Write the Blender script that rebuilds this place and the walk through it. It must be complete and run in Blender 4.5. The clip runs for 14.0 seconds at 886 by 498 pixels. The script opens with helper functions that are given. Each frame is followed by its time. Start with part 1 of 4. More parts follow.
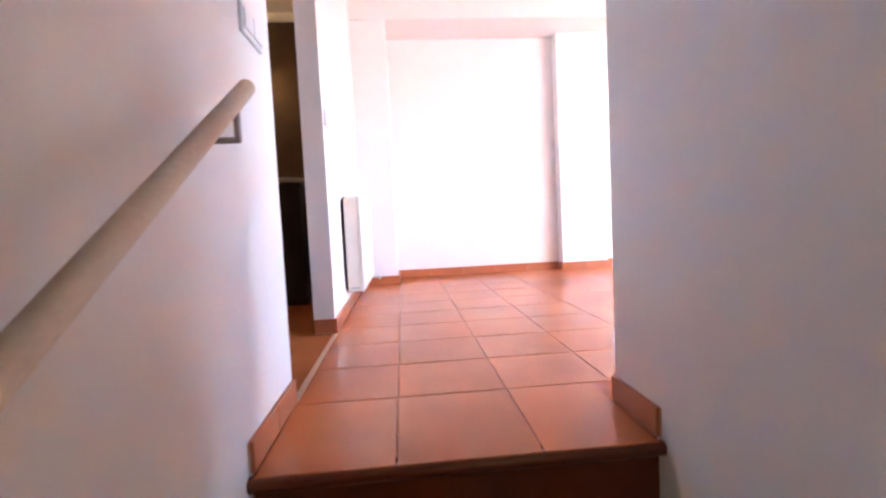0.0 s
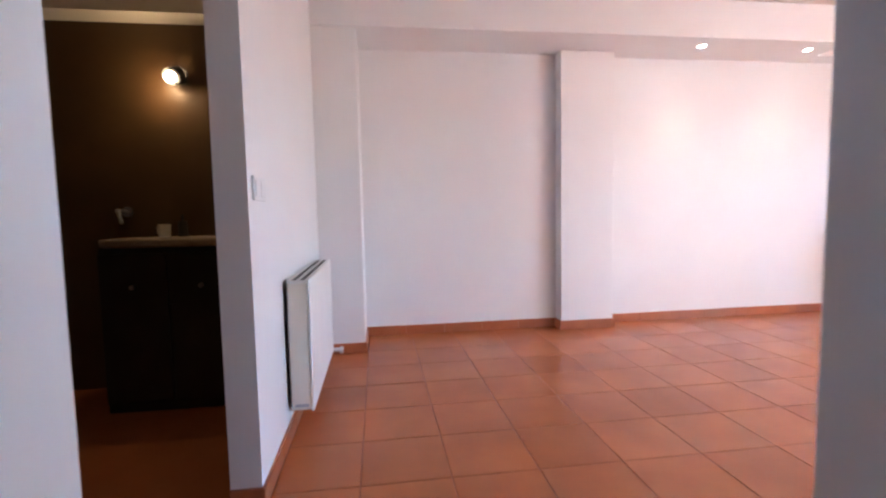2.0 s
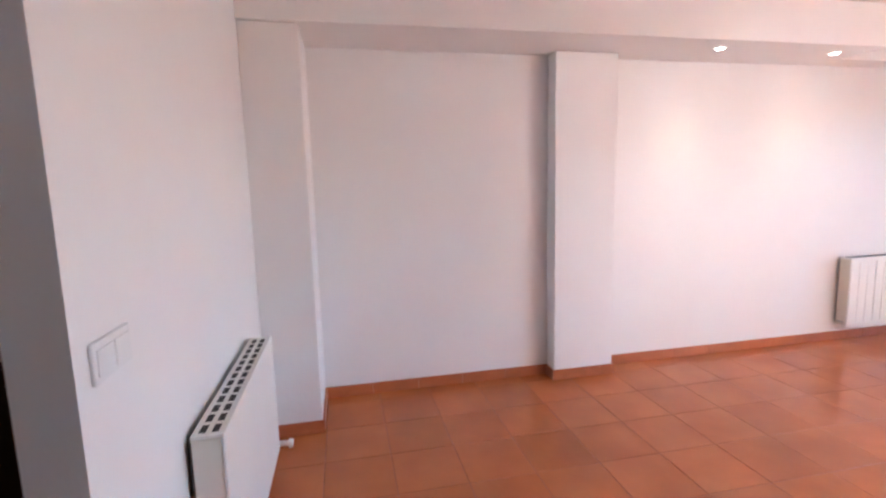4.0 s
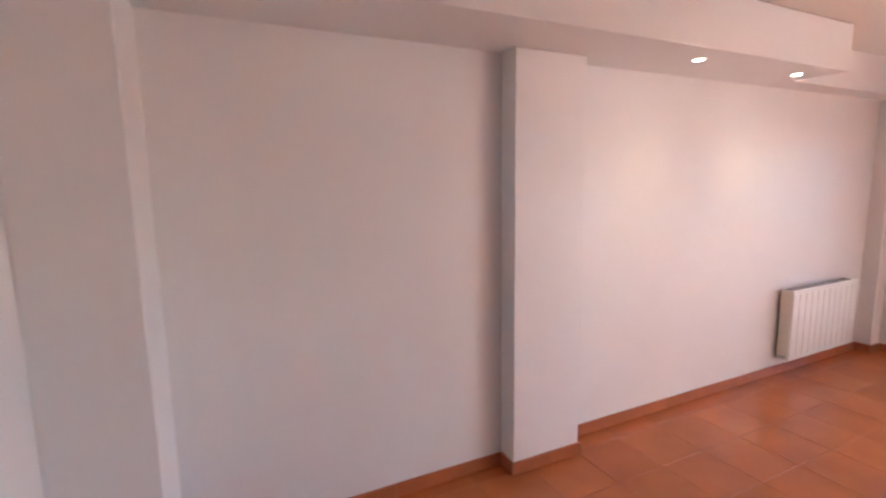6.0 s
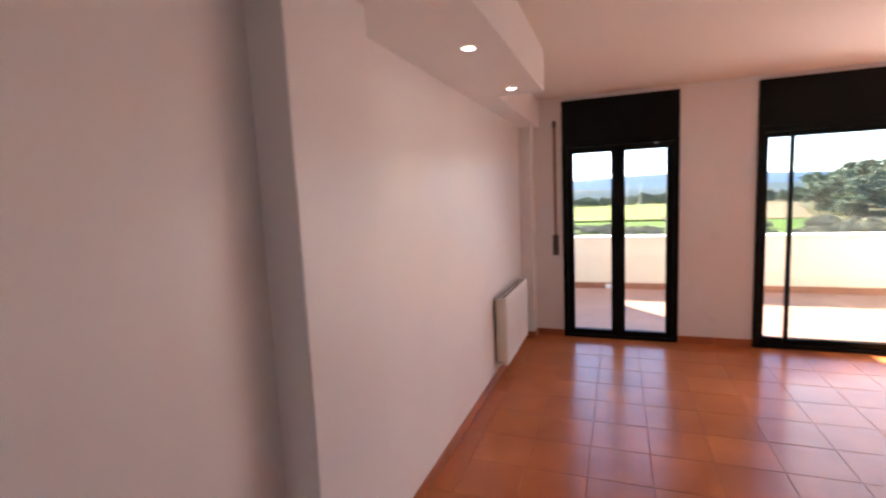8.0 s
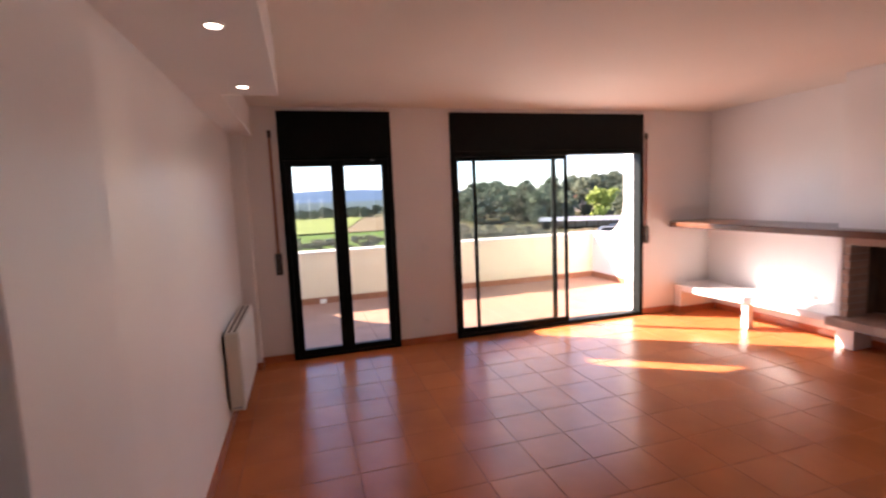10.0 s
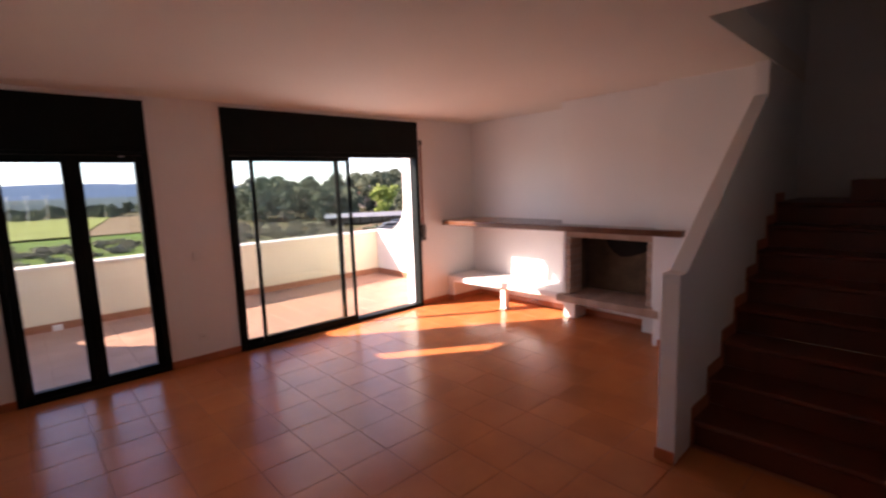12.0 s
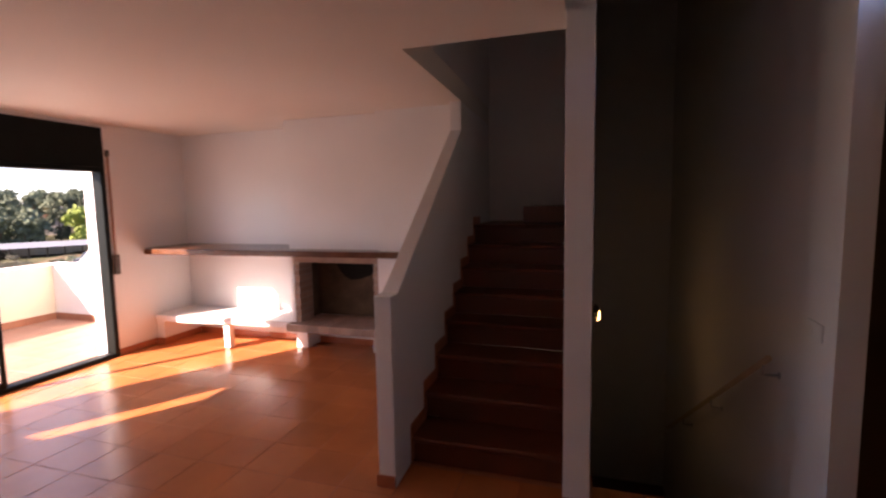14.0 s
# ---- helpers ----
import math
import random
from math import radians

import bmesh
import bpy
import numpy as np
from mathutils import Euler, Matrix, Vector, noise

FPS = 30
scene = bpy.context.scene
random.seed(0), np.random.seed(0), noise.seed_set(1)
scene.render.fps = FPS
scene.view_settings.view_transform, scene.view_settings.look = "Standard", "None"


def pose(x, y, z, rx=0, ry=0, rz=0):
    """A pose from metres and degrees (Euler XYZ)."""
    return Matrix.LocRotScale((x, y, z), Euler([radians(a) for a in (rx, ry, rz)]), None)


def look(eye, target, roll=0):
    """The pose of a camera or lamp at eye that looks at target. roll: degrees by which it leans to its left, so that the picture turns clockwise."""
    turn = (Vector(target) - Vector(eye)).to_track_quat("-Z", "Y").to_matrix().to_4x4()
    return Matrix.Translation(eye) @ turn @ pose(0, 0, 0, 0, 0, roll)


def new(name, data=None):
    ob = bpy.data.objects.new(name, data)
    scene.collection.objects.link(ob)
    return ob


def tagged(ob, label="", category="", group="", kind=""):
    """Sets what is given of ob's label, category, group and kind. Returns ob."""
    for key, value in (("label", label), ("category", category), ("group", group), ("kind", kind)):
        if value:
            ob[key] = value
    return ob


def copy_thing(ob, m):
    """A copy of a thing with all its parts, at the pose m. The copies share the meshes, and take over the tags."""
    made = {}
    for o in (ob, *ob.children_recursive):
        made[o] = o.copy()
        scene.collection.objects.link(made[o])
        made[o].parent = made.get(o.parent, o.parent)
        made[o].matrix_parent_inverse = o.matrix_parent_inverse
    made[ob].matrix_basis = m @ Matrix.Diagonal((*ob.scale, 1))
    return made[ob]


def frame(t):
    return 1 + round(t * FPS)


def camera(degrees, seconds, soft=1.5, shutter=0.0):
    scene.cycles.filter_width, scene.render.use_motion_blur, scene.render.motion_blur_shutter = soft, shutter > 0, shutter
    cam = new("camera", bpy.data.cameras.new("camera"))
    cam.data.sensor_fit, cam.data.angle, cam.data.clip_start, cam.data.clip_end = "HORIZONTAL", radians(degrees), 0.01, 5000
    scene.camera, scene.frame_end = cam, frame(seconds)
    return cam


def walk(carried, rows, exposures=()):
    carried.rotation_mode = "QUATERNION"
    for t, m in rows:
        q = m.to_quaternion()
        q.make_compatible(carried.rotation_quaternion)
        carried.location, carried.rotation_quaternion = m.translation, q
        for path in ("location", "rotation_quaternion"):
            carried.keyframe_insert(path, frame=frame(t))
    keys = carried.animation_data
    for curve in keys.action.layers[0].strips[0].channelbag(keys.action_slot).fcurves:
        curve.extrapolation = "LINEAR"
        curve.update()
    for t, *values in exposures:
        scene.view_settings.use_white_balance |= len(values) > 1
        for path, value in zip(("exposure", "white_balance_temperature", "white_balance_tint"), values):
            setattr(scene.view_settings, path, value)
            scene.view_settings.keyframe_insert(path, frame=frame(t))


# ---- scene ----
cam = camera(86.5, 14.0, soft=2.3, shutter=0.4)
PATH = [
    (0, (0.352, -4.44, 0.518), (0.515, -2.451, 0.396), -2.8),
    (0.5, (0.374, -4.224, 0.628), (0.621, -2.244, 0.495), -2.1),
    (1, (0.355, -4.012, 0.725), (0.641, -2.036, 0.605), -1.1),
    (1.5, (0.365, -3.87, 0.833), (0.646, -1.894, 0.699), -0.9),
    (2, (0.396, -3.691, 0.95), (0.668, -1.716, 0.795), -1.1),
    (2.5, (0.377, -3.488, 1.029), (0.702, -1.522, 0.854), -1.3),
    (3, (0.384, -3.338, 1.155), (0.762, -1.388, 0.92), -1.1),
    (3.5, (0.436, -3.18, 1.259), (0.832, -1.237, 1.0), -1.3),
    (6, (0.501, -2.081, 1.541), (1.359, -0.296, 1.264), -0.9),
    (6.5, (0.57, -1.676, 1.494), (1.763, -0.086, 1.278), -1.2),
    (7, (0.651, -1.438, 1.502), (2.096, -0.07, 1.307), -1.7),
    (7.5, (0.677, -1.2, 1.503), (2.339, -0.103, 1.313), -2.1),
    (8, (0.785, -0.945, 1.527), (2.645, -0.245, 1.301), -2.6),
    (8.5, (0.939, -0.789, 1.517), (2.888, -0.41, 1.278), -2.9),
    (11, (1.008, -0.539, 1.563), (2.733, -1.526, 1.337), -2.1),
    (11.5, (0.976, -0.556, 1.564), (2.617, -1.671, 1.315), -2.1),
    (12, (0.965, -0.558, 1.608), (2.434, -1.887, 1.335), -2.0),
    (12.5, (0.929, -0.553, 1.601), (2.156, -2.111, 1.341), -1.7),
    (13, (0.944, -0.568, 1.615), (1.88, -2.317, 1.354), -1.4),
    (13.5, (0.935, -0.669, 1.598), (1.691, -2.506, 1.362), -1.1),
    (14, (0.914, -0.86, 1.585), (1.52, -2.756, 1.386), -1.0),
]
walk(cam, [(t, look(eye, target, roll)) for t, eye, target, roll in PATH],
     exposures=[(0, 5.72, 5850, 20), (1, 5.03, 5720, 20), (2.5, 4.30, 5720, 12), (3.5, 4.30, 5800, 13), (6, 3.80, 6550, 21), (7.5, 3.32, 6900, 23),
                (8.5, 3.13, 7100, 28), (11, 2.18, 7300, 29), (12.5, 1.95, 7400, 34), (13.5, 2.00, 7500, 35), (14, 2.22, 7600, 35)])

# ---- world, sun, lamps ----
SUN_AZ, SUN_EL = radians(33.2), radians(29.0)
world = bpy.data.worlds.new("world")
scene.world = world
world.use_nodes = True
_nt = world.node_tree
_sky = _nt.nodes.new("ShaderNodeTexSky")
_sky.sky_type = "NISHITA"
_sky.sun_disc = False
_sky.air_density, _sky.dust_density, _sky.ozone_density = 0.75, 0.1, 3.5
_sky.sun_elevation, _sky.sun_rotation = SUN_EL, SUN_AZ
_nt.links.new(_sky.outputs[0], _nt.nodes["Background"].inputs[0])
_nt.nodes["Background"].inputs[1].default_value = 0.11


def lamp(name, kind, m, energy, colour, **more):
    data = bpy.data.lights.new(name, kind)
    data.energy, data.color = energy, colour
    ob = new(name, data)
    ob.matrix_world = m
    return ob


_to = Vector((math.sin(SUN_AZ) * math.cos(SUN_EL), math.cos(SUN_AZ) * math.cos(SUN_EL), math.sin(SUN_EL)))
sun = lamp("sun", "SUN", look(_to * 60, (0, 0, 0)), 5.0, (1.0, 0.93, 0.82))
sun.data.angle = radians(0.5)

# area lamps added in the two glazed openings to boost the sky's daylight
for _y, _w, _e, _t in ((-0.94, 0.90, 0.26, 0.0), (-3.3, 2.2, 3.3, -2.2)):
    _a = lamp("sky_fill", "AREA", look((5.70, _y, 1.0), (0.0, _y + _t, 0.75)), _e, (0.92, 0.96, 1.0))
    _a.data.shape, _a.data.size, _a.data.size_y = "RECTANGLE", _w, 1.75

# ---- plan (metres) ----
T = 0.3255                      # tile pitch
YN, YS = 0.0, -5.50            # north and south wall faces
YL = -0.03                      # north wall west of the pilaster
XE, XO = 5.745, 6.05            # east wall, inner and outer face
HC = 2.44                       # ceiling
XR = 0.912                      # wall between the two flights, faces
XP = 1.045
XK0, XK1 = 1.94, 2.04           # knee wall of the upper flight
EDGE = -3.46                    # head of the lower flight
RUN, RISE = 0.29, 0.18
UY0, URUN, URISE = -3.41, 0.27, 0.17
SKEW = 0.036                    # the knee wall runs slightly out of square


# ---- materials ----
def material(name, base, rough=0.6, metal=0.0, vary=0.1, scale=6.0, bump=0.0, bump_scale=60.0, fine=0.0, per_piece=0.0,
             spec=0.5, coat=0.0, second=None, second_scale=2.0, rough_vary=0.0):
    m = bpy.data.materials.new(name)
    m.use_nodes = True
    nt = m.node_tree
    b = nt.nodes["Principled BSDF"]
    b.inputs["Roughness"].default_value = rough
    b.inputs["Metallic"].default_value = metal
    b.inputs["Specular IOR Level"].default_value = spec
    b.inputs["Coat Weight"].default_value = coat
    b.inputs["Coat Roughness"].default_value = 0.15
    tc = nt.nodes.new("ShaderNodeTexCoord")
    geo = nt.nodes.new("ShaderNodeNewGeometry")

    def noise_at(s, detail=5.0):
        n = nt.nodes.new("ShaderNodeTexNoise")
        n.inputs["Scale"].default_value = s
        n.inputs["Detail"].default_value = detail
        nt.links.new(geo.outputs["Position"], n.inputs["Vector"])
        return n

    def mixed(a, bcol, fac, mode="MIX"):
        x = nt.nodes.new("ShaderNodeMix")
        x.data_type, x.blend_type = "RGBA", mode
        for sock, v in ((x.inputs[6], a), (x.inputs[7], bcol), (x.inputs[0], fac)):
            if isinstance(v, (tuple, float)):
                sock.default_value = (*v, 1) if isinstance(v, tuple) else v
            else:
                nt.links.new(v, sock)
        return x.outputs[2]

    def ramp(src, lo, hi, a=0.0, c=1.0):
        r = nt.nodes.new("ShaderNodeMapRange")
        r.inputs[1].default_value, r.inputs[2].default_value, r.inputs[3].default_value, r.inputs[4].default_value = lo, hi, a, c
        nt.links.new(src, r.inputs[0])
        return r.outputs[0]

    dark = tuple(c * (1 - vary) for c in base)
    light = tuple(min(1, c * (1 + vary)) for c in base)
    big = noise_at(scale)
    col = mixed(dark, light, ramp(big.outputs[0], 0.3, 0.7))
    if second:
        n2 = noise_at(second_scale, 8)
        col = mixed(col, second, ramp(n2.outputs[0], 0.5, 0.72))
    if fine:
        n3 = noise_at(scale * 14, 3)
        col = mixed(col, tuple(c * (1 - fine) for c in base), ramp(n3.outputs[0], 0.45, 0.75, 0, 0.8))
    if per_piece:
        info = nt.nodes.new("ShaderNodeObjectInfo")
        hsv = nt.nodes.new("ShaderNodeHueSaturation")
        nt.links.new(col, hsv.inputs["Color"])
        nt.links.new(ramp(info.outputs["Random"], 0, 1, 1 - per_piece, 1 + per_piece), hsv.inputs["Value"])
        col = hsv.outputs[0]
    nt.links.new(col, b.inputs["Base Color"])
    if rough_vary:
        n4 = noise_at(scale * 3)
        nt.links.new(ramp(n4.outputs[0], 0.3, 0.7, rough - rough_vary, rough + rough_vary), b.inputs["Roughness"])
    if bump:
        nb = noise_at(bump_scale, 6)
        bp = nt.nodes.new("ShaderNodeBump")
        bp.inputs["Strength"].default_value = bump
        bp.inputs["Distance"].default_value = 0.01
        nt.links.new(nb.outputs[0], bp.inputs["Height"])
        nt.links.new(bp.outputs[0], b.inputs["Normal"])
    return m


def glow(name, colour, strength):
    m = bpy.data.materials.new(name)
    m.use_nodes = True
    b = m.node_tree.nodes["Principled BSDF"]
    b.inputs["Base Color"].default_value = (*colour, 1)
    b.inputs["Emission Color"].default_value = (*colour, 1)
    b.inputs["Emission Strength"].default_value = strength
    return m


def glass(name, tint=(0.93, 0.97, 0.96)):
    m = bpy.data.materials.new(name)
    m.use_nodes = True
    nt = m.node_tree
    nt.nodes.remove(nt.nodes["Principled BSDF"])
    tr = nt.nodes.new("ShaderNodeBsdfTransparent")
    tr.inputs[0].default_value = (*tint, 1)
    gl = nt.nodes.new("ShaderNodeBsdfGlossy")
    gl.inputs["Roughness"].default_value = 0.02
    fr = nt.nodes.new("ShaderNodeFresnel")
    fr.inputs[0].default_value = 1.45
    mx = nt.nodes.new("ShaderNodeMixShader")
    nt.links.new(fr.outputs[0], mx.inputs[0])
    nt.links.new(tr.outputs[0], mx.inputs[1])
    nt.links.new(gl.outputs[0], mx.inputs[2])
    nt.links.new(mx.outputs[0], nt.nodes["Material Output"].inputs[0])
    return m


PLASTER = material("white_plaster", (0.82, 0.81, 0.80), 0.42, vary=0.025, scale=1.3, bump=0.10, bump_scale=35, spec=0.5)
# warm bounce from the sunlit floor is put into this paint's colour
CEIL = material("ceiling_paint", (0.80, 0.75, 0.68), 0.7, vary=0.02, scale=1.0, bump=0.05, bump_scale=50, spec=0.2)
TERRA = material("terracotta_tile", (0.50, 0.160, 0.053), 0.24, vary=0.12, scale=2.6, bump=0.015, bump_scale=4,
                 per_piece=0.07, spec=0.30)
SKIRT = material("terracotta_skirting", (0.43, 0.13, 0.05), 0.32, vary=0.12, scale=6.0, bump=0.06, bump_scale=20, per_piece=0.06)
# own red-brown darkened further, so the stairwell's shade sits in the colour
STEP = material("shaded_terracotta_step", (0.14, 0.034, 0.014), 0.35, vary=0.14, scale=6.0, fine=0.1, bump=0.08, bump_scale=20)
GROUT = material("grey_grout", (0.38, 0.130, 0.055), 0.85, vary=0.15, scale=14, bump=0.2, bump_scale=120)
GROUT_PALE = material("pale_grout", (0.56, 0.34, 0.22), 0.85, vary=0.1, scale=20)
TERRACE_TILE = material("terrace_tile", (0.40, 0.215, 0.150), 0.5, vary=0.12, scale=5, fine=0.1, per_piece=0.08, bump=0.06, bump_scale=20)
SKIRT_OUT = material("terrace_skirting_tile", (0.32, 0.13, 0.07), 0.5, vary=0.15, scale=6)
CREAM = material("cream_render", (0.74, 0.66, 0.50), 0.8, vary=0.05, scale=2.5, bump=0.2, bump_scale=90)
WHITE_OUT = material("white_render", (0.80, 0.78, 0.74), 0.8, vary=0.04, scale=2.5, bump=0.2, bump_scale=90)
COPING = material("pale_coping", (0.78, 0.74, 0.66), 0.7, vary=0.06, scale=8, bump=0.1)
ALU = material("dark_green_aluminium", (0.004, 0.006, 0.005), 0.45, vary=0.15, scale=9, spec=0.12)
GLASS = glass("window_glass")
ENAMEL = material("white_enamel", (0.80, 0.80, 0.76), 0.30, vary=0.02, scale=4, spec=0.5)
ENAMEL_SIDE = material("ivory_enamel", (0.78, 0.74, 0.64), 0.35, vary=0.03, scale=4)
# near black, also standing in for shade inside slots, holes and gaps
DARK = material("dark_slot", (0.03, 0.03, 0.03), 0.7, vary=0.2, scale=10)
PLASTIC = material("white_plastic", (0.78, 0.78, 0.77), 0.35, vary=0.02, scale=10)
GREY_PRINT = material("grey_print", (0.42, 0.43, 0.44), 0.5, vary=0.05, scale=20)
STRAP = material("woven_strap", (0.34, 0.19, 0.14), 0.9, vary=0.2, scale=60, bump=0.3, bump_scale=300)
WINDER = material("winder_metal", (0.07, 0.06, 0.05), 0.4, vary=0.15, scale=20)
OAK = material("pale_wood_rail", (0.62, 0.50, 0.33), 0.40, vary=0.10, scale=9, fine=0.15, bump=0.05, bump_scale=70)
STEEL = material("brushed_steel", (0.42, 0.43, 0.45), 0.35, metal=0.9, vary=0.05, scale=20)
MANTEL = material("brown_mantel_timber", (0.115, 0.045, 0.023), 0.2, vary=0.25, scale=7, fine=0.25, bump=0.04, bump_scale=45)
HEARTH = material("hearth_brick", (0.42, 0.285, 0.22), 0.75, vary=0.18, scale=9, fine=0.2, bump=0.3, bump_scale=50, per_piece=0.12)
FIREBRICK = material("fire_back", (0.15, 0.10, 0.062), 0.9, vary=0.25, scale=6, fine=0.3, bump=0.3, bump_scale=40, per_piece=0.15,
                     second=(0.06, 0.042, 0.03), second_scale=2.5)
SOOT = material("soot_black", (0.012, 0.011, 0.010), 0.95, vary=0.3, scale=8, bump=0.3, bump_scale=30)
MORTAR = material("brick_mortar", (0.42, 0.36, 0.30), 0.9, vary=0.1, scale=20, bump=0.3, bump_scale=90)
CERAMIC = material("white_ceramic", (0.80, 0.80, 0.78), 0.15, vary=0.02, scale=5)
# tile brown is darkened to carry the dim bathroom's shade
BATH_TILE = material("shaded_bathroom_tile", (0.095, 0.050, 0.019), 0.45, vary=0.15, scale=5, bump=0.05)
STONE = material("beige_stone", (0.34, 0.27, 0.20), 0.3, vary=0.12, scale=8, fine=0.15)
VANITY = material("dark_vanity_wood", (0.022, 0.016, 0.012), 0.5, vary=0.25, scale=7, fine=0.2)
LAMP_CASE = material("dark_lamp_case", (0.05, 0.045, 0.04), 0.4, vary=0.2, scale=15)
BULB = glow("warm_bulb", (1.0, 0.74, 0.40), 3.0)
BULB_DIM = glow("amber_bulb", (1.0, 0.62, 0.20), 1.8)
LED = glow("downlight_lens", (1.0, 0.90, 0.76), 3.0)
GRASS = material("meadow_grass", (0.075, 0.125, 0.030), 0.9, spec=0.04, vary=0.25, scale=0.06, fine=0.2, second=(0.10, 0.14, 0.042), second_scale=0.02)
GRASS_PALE = material("young_crop", (0.17, 0.20, 0.065), 0.9, spec=0.04, vary=0.15, scale=0.08, fine=0.2)
PLOUGH = material("ploughed_earth", (0.30, 0.235, 0.15), 0.95, vary=0.15, scale=0.2, fine=0.2)
STUBBLE = material("dry_stubble", (0.17, 0.13, 0.08), 0.95, spec=0.04, vary=0.15, scale=0.15, fine=0.2)
GROUND = material("scrub_ground", (0.105, 0.10, 0.055), 0.95, spec=0.04, vary=0.3, scale=0.08, fine=0.3, second=(0.15, 0.13, 0.08), second_scale=0.03)
# pine green is greyed and lifted to include distance haze
LEAF = material("pine_foliage", (0.125, 0.148, 0.098), 0.8, spec=0.1, vary=0.4, scale=0.7, fine=0.3, per_piece=0.3)
LEAF_PALE = material("pale_foliage", (0.22, 0.29, 0.05), 0.8, vary=0.3, scale=0.9, fine=0.3, per_piece=0.2)
LEAF_GREY = material("grey_scrub", (0.16, 0.15, 0.10), 0.85, vary=0.35, scale=0.9, fine=0.3, per_piece=0.2)
BARK = material("pine_bark", (0.13, 0.085, 0.055), 0.9, vary=0.3, scale=4, bump=0.4, bump_scale=10)
# hill colours are shifted towards blue to hold the haze of distance
HILL = material("wooded_hill", (0.055, 0.080, 0.085), 0.95, spec=0.04, vary=0.25, scale=0.012, fine=0.3)
HILL_FAR = material("hazed_far_hill", (0.065, 0.11, 0.175), 0.95, spec=0.04, vary=0.12, scale=0.006, fine=0.1)
ROOFTILE = material("roof_tile", (0.34, 0.17, 0.10), 0.85, vary=0.2, scale=1.5, bump=0.3, bump_scale=6)
METAL_ROOF = material("pale_metal_roof", (0.20, 0.21, 0.225), 0.7, vary=0.08, scale=0.4)
CAR_PAINT = material("dark_car_paint", (0.05, 0.06, 0.08), 0.25, vary=0.05, scale=3)
CAR_LIGHT = material("silver_car_paint", (0.24, 0.245, 0.25), 0.25, vary=0.05, scale=3)
SHADE_IN = material("dark_window", (0.03, 0.035, 0.04), 0.2, vary=0.1, scale=2)
HOUSEWALL = material("ochre_wall", (0.52, 0.45, 0.36), 0.85, vary=0.1, scale=1.0)


# ---- mesh helpers ----
def box(bm, x0, x1, y0, y1, z0, z1, bevel=0.0, seg=2):
    m = Matrix.LocRotScale(((x0 + x1) / 2, (y0 + y1) / 2, (z0 + z1) / 2), None, (abs(x1 - x0), abs(y1 - y0), abs(z1 - z0)))
    g = bmesh.ops.create_cube(bm, size=1, matrix=m)
    if bevel:
        edges = {e for v in g["verts"] for e in v.link_edges}
        bmesh.ops.bevel(bm, geom=list(edges), offset=bevel, segments=seg, affect="EDGES", profile=0.5)
    return bm


def boxes(*rows, bevel=0.0):
    bm = bmesh.new()
    for r in rows:
        box(bm, *r, bevel=bevel)
    return bm


def prism(points, axis, a0, a1, bevel=0.0):
    """A polygon drawn in the two other axes, pushed out along axis from a0 to a1."""
    bm = bmesh.new()

    def at(p, a):
        return {"x": (a, p[0], p[1]), "y": (p[0], a, p[1]), "z": (p[0], p[1], a)}[axis]
    lo = [bm.verts.new(at(p, a0)) for p in points]
    hi = [bm.verts.new(at(p, a1)) for p in points]
    n = len(points)
    bm.faces.new(lo)
    bm.faces.new(hi[::-1])
    for i in range(n):
        bm.faces.new((lo[i], hi[i], hi[(i + 1) % n], lo[(i + 1) % n]))
    bmesh.ops.recalc_face_normals(bm, faces=bm.faces)
    if bevel:
        bmesh.ops.bevel(bm, geom=list(bm.edges), offset=bevel, segments=2, affect="EDGES", profile=0.5)
    return bm


def tube(bm, a, b, r0, r1=None, n=16, caps=True):
    a, b = Vector(a), Vector(b)
    q = (b - a).to_track_quat("Z", "Y").to_matrix().to_4x4()
    bmesh.ops.create_cone(bm, cap_ends=caps, segments=n, radius1=r0, radius2=r0 if r1 is None else r1, depth=(b - a).length,
                          matrix=Matrix.Translation((a + b) / 2) @ q)
    return bm


def mesh_of(name, bm, mat, smooth=False):
    me = bpy.data.meshes.new(name)
    bmesh.ops.recalc_face_normals(bm, faces=bm.faces)
    bm.to_mesh(me)
    bm.free()
    me.materials.append(mat)
    if smooth:
        for p in me.polygons:
            p.use_smooth = True
    return me


def part(name, bm, mat, parent=None, label="", smooth=False):
    ob = new(name, mesh_of(name, bm, mat, smooth))
    if parent is not None:
        ob.parent = parent
        ob.matrix_parent_inverse = parent.matrix_world.inverted()
    if label:
        ob["label"] = label
    return ob


def empty(name, at=(0, 0, 0)):
    ob = new(name)
    ob.location = at
    ob.empty_display_size = 0.1
    bpy.context.view_layer.update()
    return ob


def structure(name, bm, mat, label, category):
    return tagged(part(name, bm, mat), label, category, kind="structure")


# ---- structure: room ----
W = "smooth white plaster wall"
wall_north = structure("wall_north", boxes((2.0, XO, YN, 0.33, -0.2, 2.62), (-0.15, 2.0, YL, 0.33, -0.2, 2.62)), PLASTER, "long white plastered wall behind two pilasters", "wall")
structure("pilaster_1", boxes((0.0, 0.29, -0.465, YL + 0.02, 0, HC - 0.27), bevel=0.006), PLASTER, "white plastered corner pilaster beside the panel heater", "pilaster")
structure("pilaster_2", boxes((1.824, 2.262, -0.15, YL + 0.02, 0, HC - 0.27), bevel=0.006), PLASTER, "white plastered pilaster under the boxed beam", "pilaster")
structure("pilaster_3", boxes((5.60, XE - 0.001, -0.12, YN + 0.02, 0, HC - 0.27), bevel=0.006), PLASTER, "slim white plastered pilaster in the corner by the terrace door", "pilaster")
